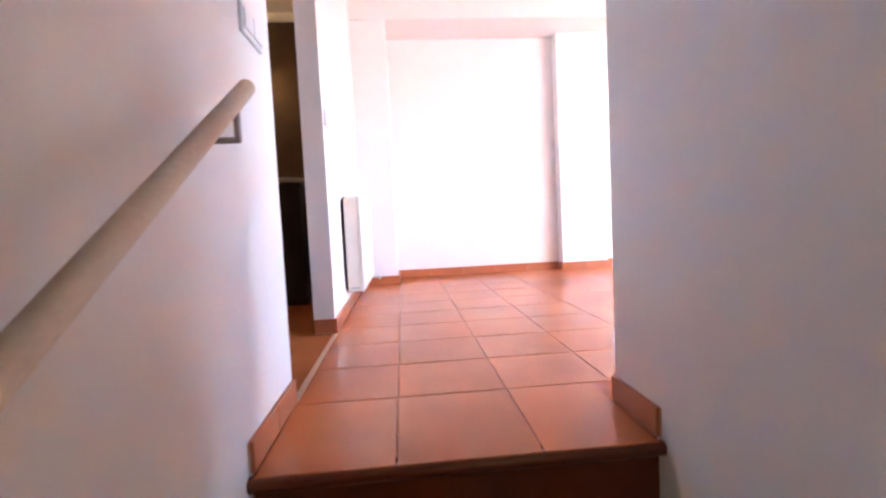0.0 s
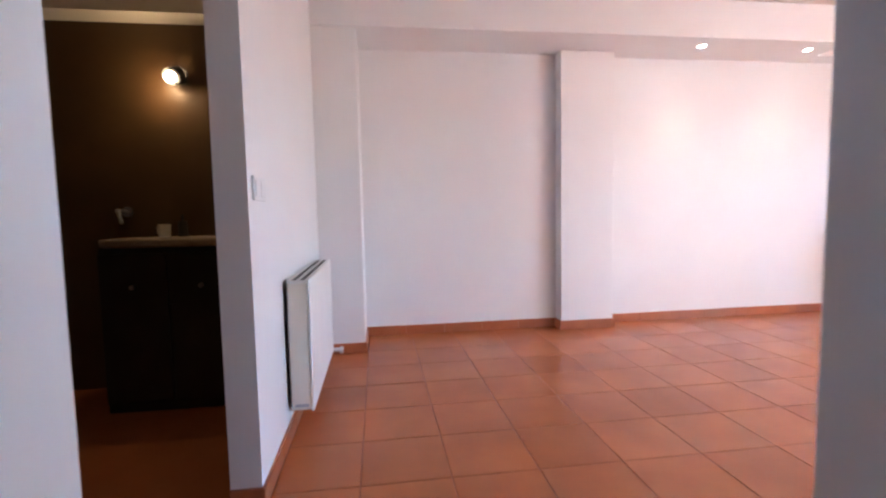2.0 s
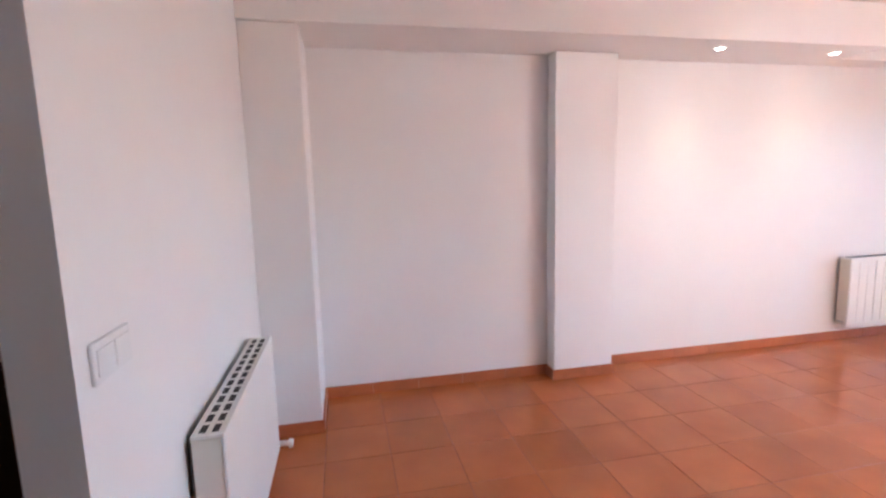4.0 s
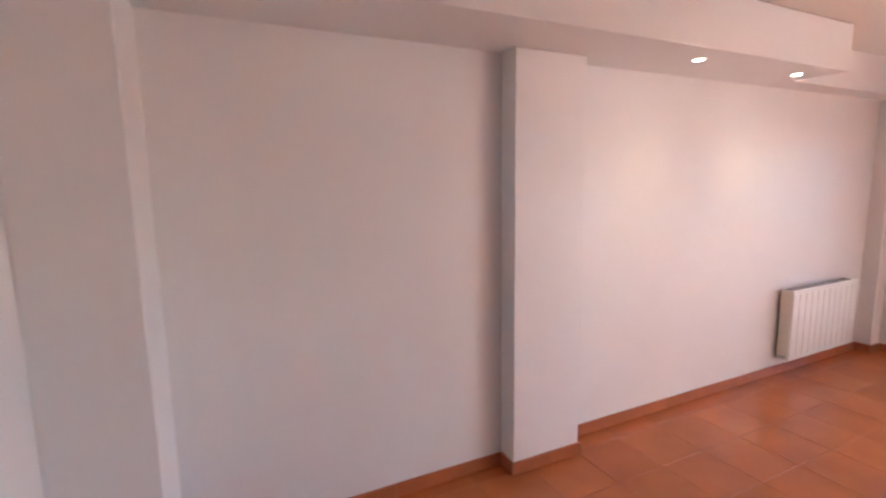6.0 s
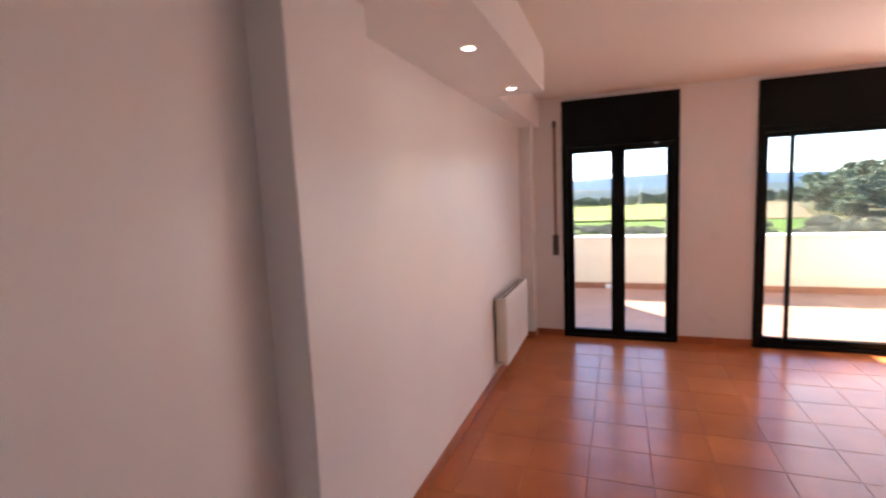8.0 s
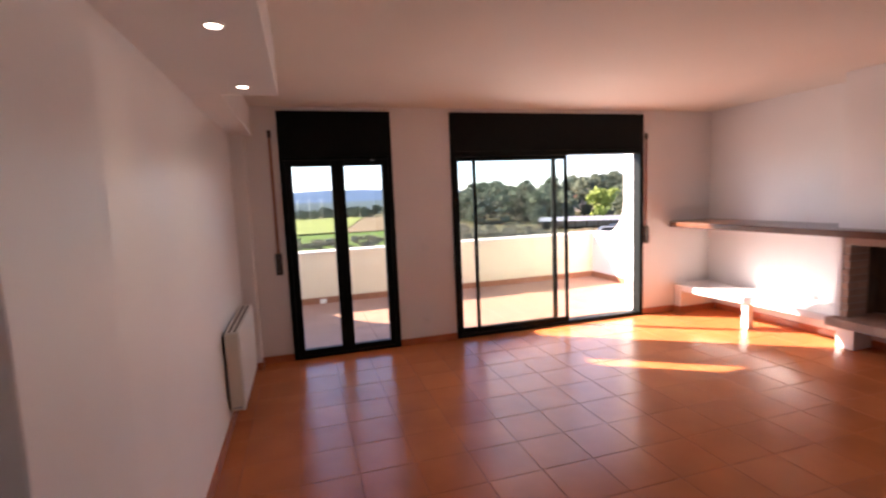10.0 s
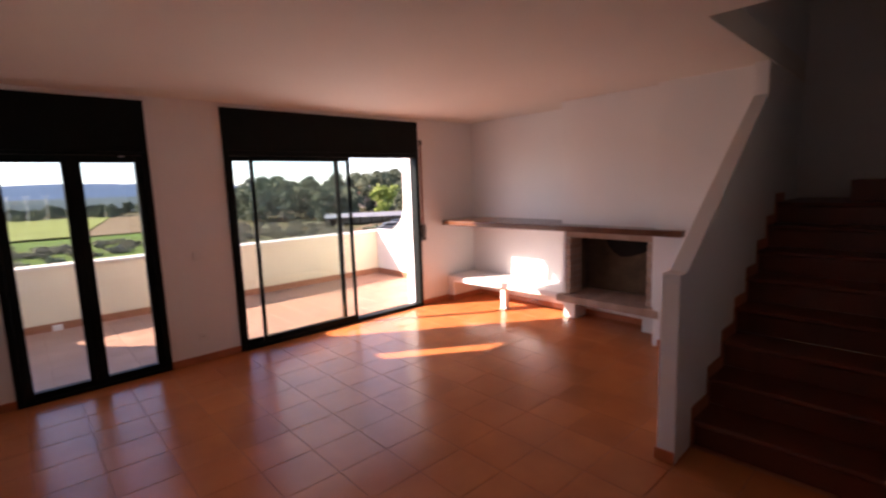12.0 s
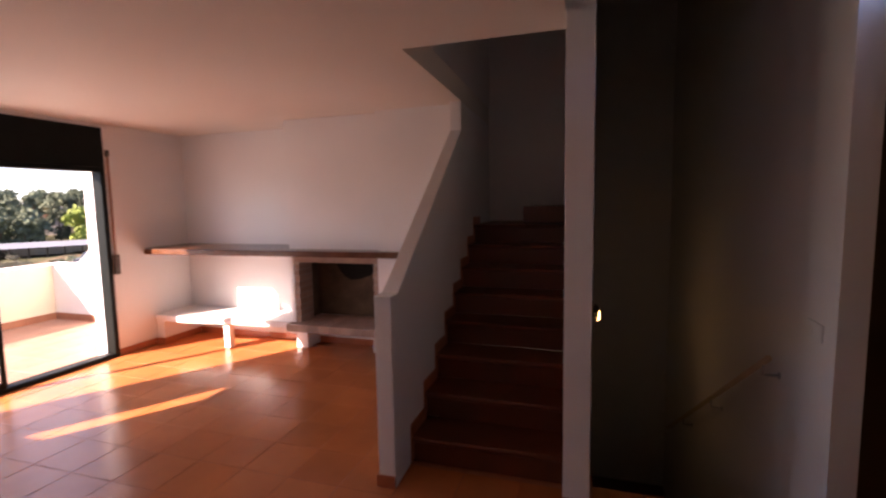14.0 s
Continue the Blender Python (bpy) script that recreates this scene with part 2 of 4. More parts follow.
wall_west = structure("wall_west", boxes((-0.10, 0.0, -2.152, YN, -0.2, 2.62)), PLASTER,
                      "white plastered wall beside a bathroom doorway", "wall")
structure("wall_stair_side", boxes((-0.10, 0.0, -7.4, -3.037, -3.4, 4.6)), PLASTER, "white plastered wall along the lower stairs", "wall")
wall_mid = structure("wall_between_stairs", boxes((XR, XP, -7.4, -3.207, -3.4, 4.6), bevel=0.004), PLASTER,
                     "thin white wall between the two flights of stairs", "wall")
D1 = (-1.478, -0.407)
SL = (-4.492, -2.098)
wall_east = structure("wall_east", boxes(
    (XE, XO, D1[1], YN, -0.2, 2.62), (XE, XO, SL[1], D1[0], -0.2, 2.62), (XE, XO, -5.75, SL[0], -0.2, 2.62),
    (XE, XO, D1[0], D1[1], 2.40, 2.62), (XE, XO, SL[0], SL[1], 2.40, 2.62)), PLASTER, "white plastered wall with two glazed openings to the terrace", "wall")
wall_south = structure("wall_south", boxes((2.85, XE, -5.75, YS, -0.2, 2.62), (XK1, 2.85, -5.75, -4.95, -0.2, 2.62), (2.85, 2.871, -5.5, -4.95, -0.2, 2.44)), PLASTER,
                       "white plastered wall behind the fireplace and bench", "wall")
_k = prism([(-3.135, 0.0), (-3.135, 1.085), (-3.25, 1.085), (-4.83, 2.195), (-4.83, HC - 0.001), (-6.2, HC - 0.001), (-6.2, 0)], "x", XK0, XK1, 0.006)
for _v in _k.verts:
    _v.co.x += SKEW * (-3.135 - _v.co.y)
knee = structure("wall_knee", _k, PLASTER, "white sloping knee wall beside the upper stairs", "wall")
structure("wall_stair_back", boxes((XP, 2.2, -6.45, -6.2, -0.2, 4.6)), PLASTER, "white wall at the turn of the upper stairs", "wall")
structure("wall_upper_well", boxes((XK1, 2.2, -6.2, -2.8, HC + 0.18, 4.6), (-0.10, XK1, -2.95, -2.8, HC + 0.18, 4.6), (-0.10, 0.0, -3.037, -2.95, HC + 0.18, 4.6)), PLASTER,
          "white walls of the stairwell above the ceiling", "wall")
structure("wall_lower_end", boxes((0.0, XR, -7.4, -7.25, -3.4, 4.6)), PLASTER, "white wall at the foot of the lower stairs", "wall")
_c = prism([(XK0 + SKEW * 0.265, -3.40), (XO, -3.40), (XO, -5.75), (2.2, -5.75), (2.2, -6.2), (XK0 + SKEW * 3.065, -6.2)], "z", HC, HC + 0.18)
for _row in ((-0.10, XO, -2.95, 0.33, HC, HC + 0.18), (XP, XO, -3.40, -2.95, HC, HC + 0.18)):
    box(_c, *_row)
ceiling = structure("ceiling", _c, CEIL, "flat painted ceiling with warm floor bounce tinted in and a stairwell opening", "ceiling")
structure("ceiling_stairwell", boxes((-0.2, 2.3, -7.5, -2.7, 4.6, 4.75)), CEIL, "white ceiling above the stairwell", "ceiling")
structure("beam", boxes((0.0, 4.0, -0.49, YN + 0.02, HC - 0.27, HC - 0.002), (4.0, XE - 0.001, -0.185, YN + 0.02, HC - 0.27, HC - 0.002), bevel=0.004),
          PLASTER, "white boxed beam along the wall with two downlights", "beam")

# floor bed, tiles come last
floor = structure("floor", boxes((0.0, XE, EDGE + 0.04, YN, -0.2, -0.0018), (XP, XE, -5.6, EDGE + 0.04, -0.2, -0.0018)), GROUT,
                  "terracotta tiled floor with dark grout joints", "floor")
structure("threshold", boxes((-0.008, 0.0125, -3.037, -2.152, -0.012, 0.0005)), GROUT_PALE, "pale grout line across the bathroom doorway", "threshold")

# ---- lower flight ----
lower = tagged(empty("staircase", (0.47, EDGE, 0)), "terracotta tiled stairs with rounded nosings going down between white walls", "staircase")
for i in range(12):
    z = -RISE * i
    y = EDGE - RUN * i
    if i:
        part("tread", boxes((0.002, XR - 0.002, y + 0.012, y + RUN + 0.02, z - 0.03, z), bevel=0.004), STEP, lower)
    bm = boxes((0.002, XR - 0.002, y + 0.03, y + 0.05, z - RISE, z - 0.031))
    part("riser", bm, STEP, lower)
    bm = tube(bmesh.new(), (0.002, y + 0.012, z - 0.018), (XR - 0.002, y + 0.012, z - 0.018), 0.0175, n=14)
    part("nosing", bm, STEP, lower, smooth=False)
structure("lower_landing", boxes((0.0, XR, -7.25, EDGE - RUN * 11 + 0.03, -RISE * 12 - 0.2, -RISE * 12)), STEP, "terracotta landing at the foot of the stairs", "floor")

# ---- upper flight ----
upper = tagged(empty("staircase", (1.5, UY0, 0)), "terracotta stairs with rounded nosings, darkened for stairwell shade, rising beside the knee wall", "staircase")
for i in range(8):
    z = URISE * (i + 1)
    y = UY0 - URUN * i
    deep = -6.2 if i == 7 else y - URUN - 0.02
    xe = XK0 + SKEW * (-3.135 - y)
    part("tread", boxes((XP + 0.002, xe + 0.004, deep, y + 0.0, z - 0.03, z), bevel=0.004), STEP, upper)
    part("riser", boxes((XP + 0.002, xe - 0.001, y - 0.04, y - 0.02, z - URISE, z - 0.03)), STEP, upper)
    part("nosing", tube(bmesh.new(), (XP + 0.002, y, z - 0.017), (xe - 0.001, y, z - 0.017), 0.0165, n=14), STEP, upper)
    # stepped skirting on the knee wall
    part("skirting", prism([(y + 0.02, z - URISE), (y + 0.02, z + 0.075), (y - URUN + 0.02, z + 0.075), (y - URUN + 0.02, z - 0.02)], "x", xe - 0.008, xe + 0.003), SKIRT, upper)
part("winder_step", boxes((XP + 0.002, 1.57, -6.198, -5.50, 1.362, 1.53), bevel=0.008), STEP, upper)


# ---- baseboards ----
def baseboard(name, runs, label):
    """Tile skirting; runs: (x0, y0, x1, y1, out_x, out_y), each a row of tiles standing proud of its wall."""
    bed = bmesh.new()
    rows = []
    for x0, y0, x1, y1, ox, oy in runs:
        length = math.hypot(x1 - x0, y1 - y0)
        dx, dy = (x1 - x0) / length, (y1 - y0) / length
        box(bed, min(x0, x1, x0 + ox * 0.004, x1 + ox * 0.004), max(x0, x1, x0 + ox * 0.004, x1 + ox * 0.004),
            min(y0, y1, y0 + oy * 0.004, y1 + oy * 0.004), max(y0, y1, y0 + oy * 0.004, y1 + oy * 0.004), 0.0, 0.066)
        n = max(1, math.ceil(length / T - 0.05))
        for k in range(n):
            rows.append((x0, y0, dx, dy, ox, oy, k * length / n, (k + 1) * length / n))
    ob = structure(name, bed, GROUT_PALE, label, "baseboard")
    for x0, y0, dx, dy, ox, oy, a, b in rows:
        a, b = a + 0.001, b - 0.001
        xs = sorted((x0 + dx * a, x0 + dx * b, x0 + dx * a + ox * 0.012, x0 + dx * b + ox * 0.012))
        ys = sorted((y0 + dy * a, y0 + dy * b, y0 + dy * a + oy * 0.012, y0 + dy * b + oy * 0.012))
        part("tile", boxes((xs[0], xs[-1], ys[0], ys[-1], 0.001, 0.070), bevel=0.002), SKIRT, ob)
    return ob


baseboard("baseboard_north", [(0.29, YL, 1.812, YL, 0, -1), (2.274, YN, 5.588, YN, 0, -1), (5.60, -0.12, 5.60, YN, -1, 0), (5.588, -0.12, XE - 0.012, -0.12, 0, -1), (1.824, YL, 1.824, -0.15, -1, 0), (1.812, -0.15, 2.274, -0.15, 0, -1),
                              (2.262, -0.15, 2.262, YN, 1, 0), (0.012, -0.465, 0.302, -0.465, 0, -1), (0.29, -0.465, 0.29, YL, 1, 0)], "terracotta skirting tiles along the white wall")
baseboard("baseboard_west", [(0, -2.152, 0, -0.465, 1, 0), (-0.10, -2.152, 0.012, -2.152, 0, -1), (0, EDGE + 0.02, 0, -3.037, 1, 0)], "terracotta skirting tiles beside the doorway")
baseboard("baseboard_east", [(XE, -0.12, XE, D1[1], -1, 0), (XE, D1[0], XE, SL[1], -1, 0), (XE, SL[0], XE, -4.953, -1, 0)], "terracotta skirting tiles under the glazed wall")
baseboard("baseboard_south", [(2.85, YS, 5.618, YS, 0, 1), (XK1, -4.95, 2.82, -4.95, 0, 1), (XK1, -3.46, XK1, -3.135, 1, 0), (XK0, -3.135, XK1 + 0.012, -3.135, 0, 1)],
          "terracotta skirting tiles round the knee wall")
baseboard("baseboard_stairs", [(XR, -3.207, XP, -3.207, 0, 1), (XR, EDGE + 0.02, XR, -3.207, -1, 0)], "terracotta skirting tiles on the stair wall end")


# ---- glazed doors ----
def frame_ring(bm, x0, x1, y0, y1, z0, z1, w, bottom=None, top=None):
    bottom, top = w if bottom is None else bottom, w if top is None else top
    box(bm, x0, x1, y0, y0 + w, z0, z1, 0.004)
    box(bm, x0, x1, y1 - w, y1, z0, z1, 0.004)
    box(bm, x0 + 0.001, x1 - 0.001, y0 + w, y1 - w, z0, z0 + bottom, 0.004)
    box(bm, x0 + 0.001, x1 - 0.001, y0 + w, y1 - w, z1 - top, z1, 0.004)


def pane(name, x, y0, y1, z0, z1, parent):
    ob = part(name, boxes((x - 0.003, x + 0.003, y0, y1, z0, z1)), GLASS, parent, "clear glass")
    ob.visible_shadow = False
    return ob


def french_door():
    y0, y1 = D1
    d = tagged(empty("door_1", (XE, (y0 + y1) / 2, 0)), "closed dark green aluminium double glazed door with a shutter box above", "door", kind="structure")
    bm = bmesh.new()
    frame_ring(bm, XE - 0.018, XE + 0.075, y0, y1, 0.001, 1.97, 0.045, 0.03, 0.03)
    part("frame", bm, ALU, d)
    part("shutter_box", boxes((XE - 0.020, XE + 0.16, y0 + 0.001, y1 - 0.001, 1.97, 2.399), bevel=0.004), ALU, d, "plain dark shutter box panel")
    mid = -0.938
    for a, b, nm in ((y0 + 0.046, mid - 0.002, "leaf"), (mid + 0.002, y1 - 0.046, "leaf")):
        bm = bmesh.new()
        frame_ring(bm, XE - 0.008, XE + 0.055, a, b, 0.032, 1.938, 0.062, 0.055, 0.058)
        lf = part(nm, bm, ALU, d)
        pane("pane", XE + 0.025, a + 0.06, b - 0.06, 0.085, 1.882, lf)
    part("astragal", boxes((XE - 0.016, XE - 0.007, mid - 0.022, mid + 0.022, 0.034, 1.936), bevel=0.003), ALU, d)
    part("catch", boxes((XE - 0.014, XE - 0.008, -1.30, -1.26, 1.925, 1.936)), STEEL, d, "small bright catch")
    return d


def sliding_door():
    y0, y1 = SL
    d = tagged(empty("door_2", (XE, (y0 + y1) / 2, 0)), "dark aluminium sliding terrace door slid half open under its shutter box", "door", kind="structure")
    bm = bmesh.new()
    frame_ring(bm, XE - 0.018, XE + 0.11, y0, y1, 0.001, 2.0, 0.05, 0.035, 0.05)
    part("frame", bm, ALU, d)
    part("shutter_box", boxes((XE - 0.020, XE + 0.18, y0 + 0.001, y1 - 0.001, 2.0, 2.399), bevel=0.004), ALU, d, "plain dark shutter box panel")
    for x, a, b, s in ((XE + 0.07, -3.365, y1 - 0.05, 0.05), (XE + 0.025, -3.485, -2.345, 0.036)):
        bm = bmesh.new()
        frame_ring(bm, x - 0.016, x + 0.016, a, b, 0.037, 1.948, s, 0.05, 0.045)
        lf = part("sliding_leaf", bm, ALU, d)
        pane("pane", x, a + s - 0.003, b - s + 0.003, 0.085, 1.905, lf)
    part("track", boxes((XE - 0.005, XE + 0.10, y0 + 0.051, -3.49, 0.036, 0.042)), ALU, d, "dark floor track")
    part("pull", boxes((XE - 0.002, XE + 0.008, -3.475, -3.46, 0.95, 1.15), bevel=0.003), ALU, d)
    return d


french_door()
sliding_door()


def strap_winder(y, z0, z1, label):
    s = tagged(empty("shutter_strap", (XE, y, z0)), label, "shutter strap")
    part("strap", boxes((XE - 0.012, XE - 0.009, y - 0.014, y + 0.014, z0 + 0.16, z1 - 0.03)), STRAP, s, "brown woven strap")
    part("guide", boxes((XE - 0.022, XE - 0.0005, y - 0.018, y + 0.018, z1 - 0.035, z1 + 0.03), bevel=0.004), WINDER, s)
    bm = boxes((XE - 0.034, XE - 0.0005, y - 0.030, y + 0.030, z0 - 0.01, z0 + 0.20), bevel=0.007)
    part("winder", bm, WINDER, s, "dark metal winder case")
    for k in (z0 + 0.03, z0 + 0.16):
        part("screw", tube(bmesh.new(), (XE - 0.0355, y, k), (XE - 0.0335, y, k), 0.004, n=10), STEEL, s)


strap_winder(-0.335, 0.87, 2.19, "brown roller shutter strap with a metal winder on the wall")
strap_winder(-4.535, 0.89, 2.15, "roller shutter strap beside the sliding door")


# ---- heaters ----
def panel_heater(length, height, flutes, label):
    """Built along +x on a wall in the plane y = 0, front towards -y, foot at z = 0."""
    h, deep, gap = height, 0.092, 0.018
    r = tagged(empty("panel_heater"), label, "heater")
    y0, y1 = -gap - deep, -gap
    bm = boxes((0.0, length, y0, y0 + 0.012, 0.0, h), bevel=0.005)
    part("front_panel", bm, ENAMEL, r)
    if flutes:
        for k in range(flutes):
            x = (k + 0.5) * length / flutes
            part("flute", boxes((x - 0.44 * length / flutes, x + 0.44 * length / flutes, y0 - 0.0035, y0 + 0.002, 0.03, h - 0.03), bevel=0.004), ENAMEL, r)
    part("body", boxes((0.004, length - 0.004, y0 + 0.0125, y1, 0.006, h - 0.016), bevel=0.003), ENAMEL_SIDE, r, "ivory side and back casing")
    part("top_grille", boxes((0.003, length - 0.003, y0 + 0.0125, y1, h - 0.0155, h - 0.004), bevel=0.002), ENAMEL, r)
    n = int(length / 0.064)
    for row in (0.022, 0.056):
        for k in range(n):
            x = 0.02 + k * (length - 0.04) / n
            part("slot", boxes((x, x + 0.044, y0 + row, y0 + row + 0.018, h - 0.0045, h - 0.0025)), DARK, r)
    # dark sheet gives the gap to the wall its shade
    part("rear_plate", boxes((0.01, length - 0.01, y1 + 0.001, y1 + 0.006, 0.02, h - 0.03)), DARK, r, "dark sheet for the shaded gap behind the heater")
    for x in (0.12, length - 0.14):
        part("bracket", boxes((x, x + 0.03, -gap - 0.001, -0.0005, 0.08, h - 0.06)), DARK, r)
    part("badge", boxes((0.010, 0.013, y0 + 0.02, y1 - 0.014, 0.02, 0.034)), GREY_PRINT, r, "small grey type plate")
    part("badge", boxes((-0.001, 0.0035, y0 + 0.022, y1 - 0.016, 0.021, 0.032)), GREY_PRINT, r)
    return r


HEAT_1 = panel_heater(0.89, 0.560, 0, "white electric panel heater on brackets beside the doorway")
HEAT_1.matrix_world = pose(0, -1.705, 0.125, 0, 0, 90)
HEAT_2 = panel_heater(0.91, 0.555, 11, "white ribbed electric heater near the terrace door")
HEAT_2.matrix_world = pose(4.367, YN, 0.142)


def valve():
    v = tagged(empty("heater_plug", (0.05, -0.72, 0.1)), "white cable plug below the panel heater", "plug")
    bm = tube(bmesh.new(), (0.02, -0.735, 0.112), (0.140, -0.735, 0.105), 0.011, 0.014, n=12)
    part("body", bm, PLASTIC, v)
    part("cap", tube(bmesh.new(), (0.140, -0.735, 0.105), (0.160, -0.735, 0.103), 0.023, 0.020, n=14), PLASTIC, v)
    part("socket", boxes((0.0125, 0.022, -0.77, -0.70, 0.085, 0.145), bevel=0.004), PLASTIC, v)
    part("cable", tube(bmesh.new(), (0.05, -0.80, 0.16), (0.06, -0.74, 0.115), 0.004, n=8), PLASTIC, v)


valve()


# ---- switches and sockets ----
def wall_plate(name, m, w, h, rockers, label, holes=False):
    """On a wall in the plane x = 0 that faces +x, centred."""
    s = tagged(empty(name), label, "switch" if not holes else "socket")
    part("plate", boxes((0.0005, 0.010, -w / 2, w / 2, -h / 2, h / 2), bevel=0.003), PLASTIC, s)
    for k in range(rockers):
        y = (k - (rockers - 1) / 2) * (w - 0.012) / rockers
        q = (w - 0.022) / rockers / 2
        part("rocker" if not holes else "inset", boxes((0.0095, 0.0135 if not holes else 0.0105, y - q, y + q, -h / 2 + 0.014, h / 2 - 0.014), bevel=0.0015), PLASTIC, s)
        if holes:
            for dy in (-0.010, 0.010):
                part("hole", tube(bmesh.new(), (0.0100, y + dy, 0), (0.0110, y + dy, 0), 0.0028, n=10), DARK, s)
    s.matrix_world = m
    return s


wall_plate("light_switch", pose(0, -3.217, 1.012), 0.155, 0.075, 2, "white double light switch on the stair wall")
wall_plate("light_switch", pose(0, -2.03, 1.04), 0.15, 0.080, 2, "white double light switch above the panel heater")
wall_plate("wall_socket", pose(XE, -1.764, 0.25, 0, 0, 180), 0.085, 0.085, 1, "white wall socket between the terrace doors", holes=True)
wall_plate("blank_plate", pose(XE, -1.784, 1.03, 0, 0, 180), 0.085, 0.085, 1, "white blank cover plate between the terrace doors")


# ---- handrail ----
def handrail():
    h = tagged(empty("handrail", (0.0, -3.5, 0.8)), "round pale wooden handrail on steel brackets beside the stairs", "handrail")
    top, slope = Vector((0.074, -3.51, 0.786)), 0.97 * RISE / RUN
    low = top + Vector((0, -3.0, -3.0 * slope))
    bm = tube(bmesh.new(), low, top, 0.0158, n=20)
    bmesh.ops.bevel(bm, geom=[e for e in bm.edges if all((v.co - top).length < 0.03 for v in e.verts)], offset=0.006, segments=2, affect="EDGES")
    part("rail", bm, OAK, h, smooth=True)
    for d in (0.072, 1.1, 2.1):
        p = top + Vector((0, -d, -d * slope))
        bm = tube(bmesh.new(), (0.0, p.y, p.z - 0.068), (p.x, p.y, p.z - 0.068), 0.006, n=10)
        tube(bm, (p.x, p.y, p.z - 0.071), (p.x, p.y, p.z - 0.018), 0.006, n=10)
        bmesh.ops.create_uvsphere(bm, u_segments=10, v_segments=6, radius=0.0062, matrix=Matrix.Translation((p.x, p.y, p.z - 0.068)))
        b = part("bracket", bm, STEEL, h, "bent steel rod bracket", smooth=True)
        part("rosette", tube(bmesh.new(), (0.0005, p.y, p.z - 0.068), (0.004, p.y, p.z - 0.068), 0.018, n=16), STEEL, b)


handrail()


# ---- downlights and wall lamps ----
def downlight(x, y):
    z = HC - 0.27
    d = tagged(empty("downlight", (x, y, z)), "small round recessed downlight, switched on", "downlight", group="downlights in the beam")
    bm = bmesh.new()
    n = 28
    rings = [(0.040, 0.0), (0.040, -0.004), (0.031, -0.006), (0.026, -0.001)]
    rows = [[bm.verts.new((x + r * math.cos(2 * math.pi * k / n), y + r * math.sin(2 * math.pi * k / n), z + dz)) for k in range(n)] for r, dz in rings]
    for a, b in zip(rows, rows[1:]):
        for k in range(n):
            bm.faces.new((a[k], a[(k + 1) % n], b[(k + 1) % n], b[k]))
    part("trim_ring", bm, PLASTIC, d)
    part("lens", tube(bmesh.new(), (x, y, z - 0.0035), (x, y, z - 0.001), 0.0265, n=24), LED, d, "glowing lens")
    spot = lamp("downlight_beam", "SPOT", look((x, y, z - 0.012), (x, y + 0.30, 1.2)), 0.6, (1.0, 0.74, 0.45))
    spot.data.spot_size, spot.data.spot_blend, spot.data.shadow_soft_size = radians(62), 1.0, 0.03


downlight(2.867, -0.325)
downlight(3.779, -0.320)


def wall_lamp(m, label, energy, bulb):
    """On a wall in the plane y = 0 that faces -y: round case with a bulb sunk in it, tipped down."""
    w = tagged(empty("wall_lamp"), label, "wall lamp")
    part("base", tube(bmesh.new(), (0, -0.0005, 0), (0, -0.02, 0), 0.045, n=20), LAMP_CASE, w)
    bm = tube(bmesh.new(), (0, -0.02, 0.0), (-0.012, -0.085, -0.030), 0.040, 0.046, n=22, caps=False)
    part("shade", bm, LAMP_CASE, w, "dark round spotlight shade")
    bm = bmesh.new()
    bmesh.ops.create_uvsphere(bm, u_segments=16, v_segments=10, radius=0.030, matrix=Matrix.Translation((-0.013, -0.086, -0.033)))
    part("bulb", bm, bulb, w, "glowing warm bulb", smooth=True)
    w.matrix_world = m
    p = m @ Vector((-0.055, -0.105, -0.055))
    l = lamp("wall_lamp_light", "POINT", Matrix.Translation(p), energy, (1.0, 0.66, 0.30))
    l.data.shadow_soft_size = 0.03
    return w


wall_lamp(pose(-0.66, -0.86, 1.73), "small dark wall spotlight glowing warm above the washbasin", 0.13, BULB)
wall_lamp(pose(XR - 0.001, -5.25, 0.60, 0, 0, -90) @ Matrix.Diagonal((1.6, 0.62, 1.6, 1)), "small wall spotlight glowing warm over the lower stairs", 0.04, BULB_DIM)

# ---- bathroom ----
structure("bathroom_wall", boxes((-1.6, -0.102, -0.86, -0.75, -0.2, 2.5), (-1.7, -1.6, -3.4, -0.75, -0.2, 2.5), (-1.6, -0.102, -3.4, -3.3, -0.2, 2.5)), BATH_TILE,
          "brown bathroom walls, darkened in colour for the gloom of the room", "wall")
structure("bathroom_ceiling", boxes((-1.7, -0.102, -3.4, -0.75, 2.20, 2.3), (-1.6, -0.102, -1.02, -0.861, 2.0, 2.199)), CEIL, "bathroom ceiling with a low boxed edge", "ceiling")
structure("bathroom_floor", boxes((-1.7, -0.009, -3.4, -0.75, -0.2, -0.004)), TERRA, "terracotta bathroom floor", "floor")


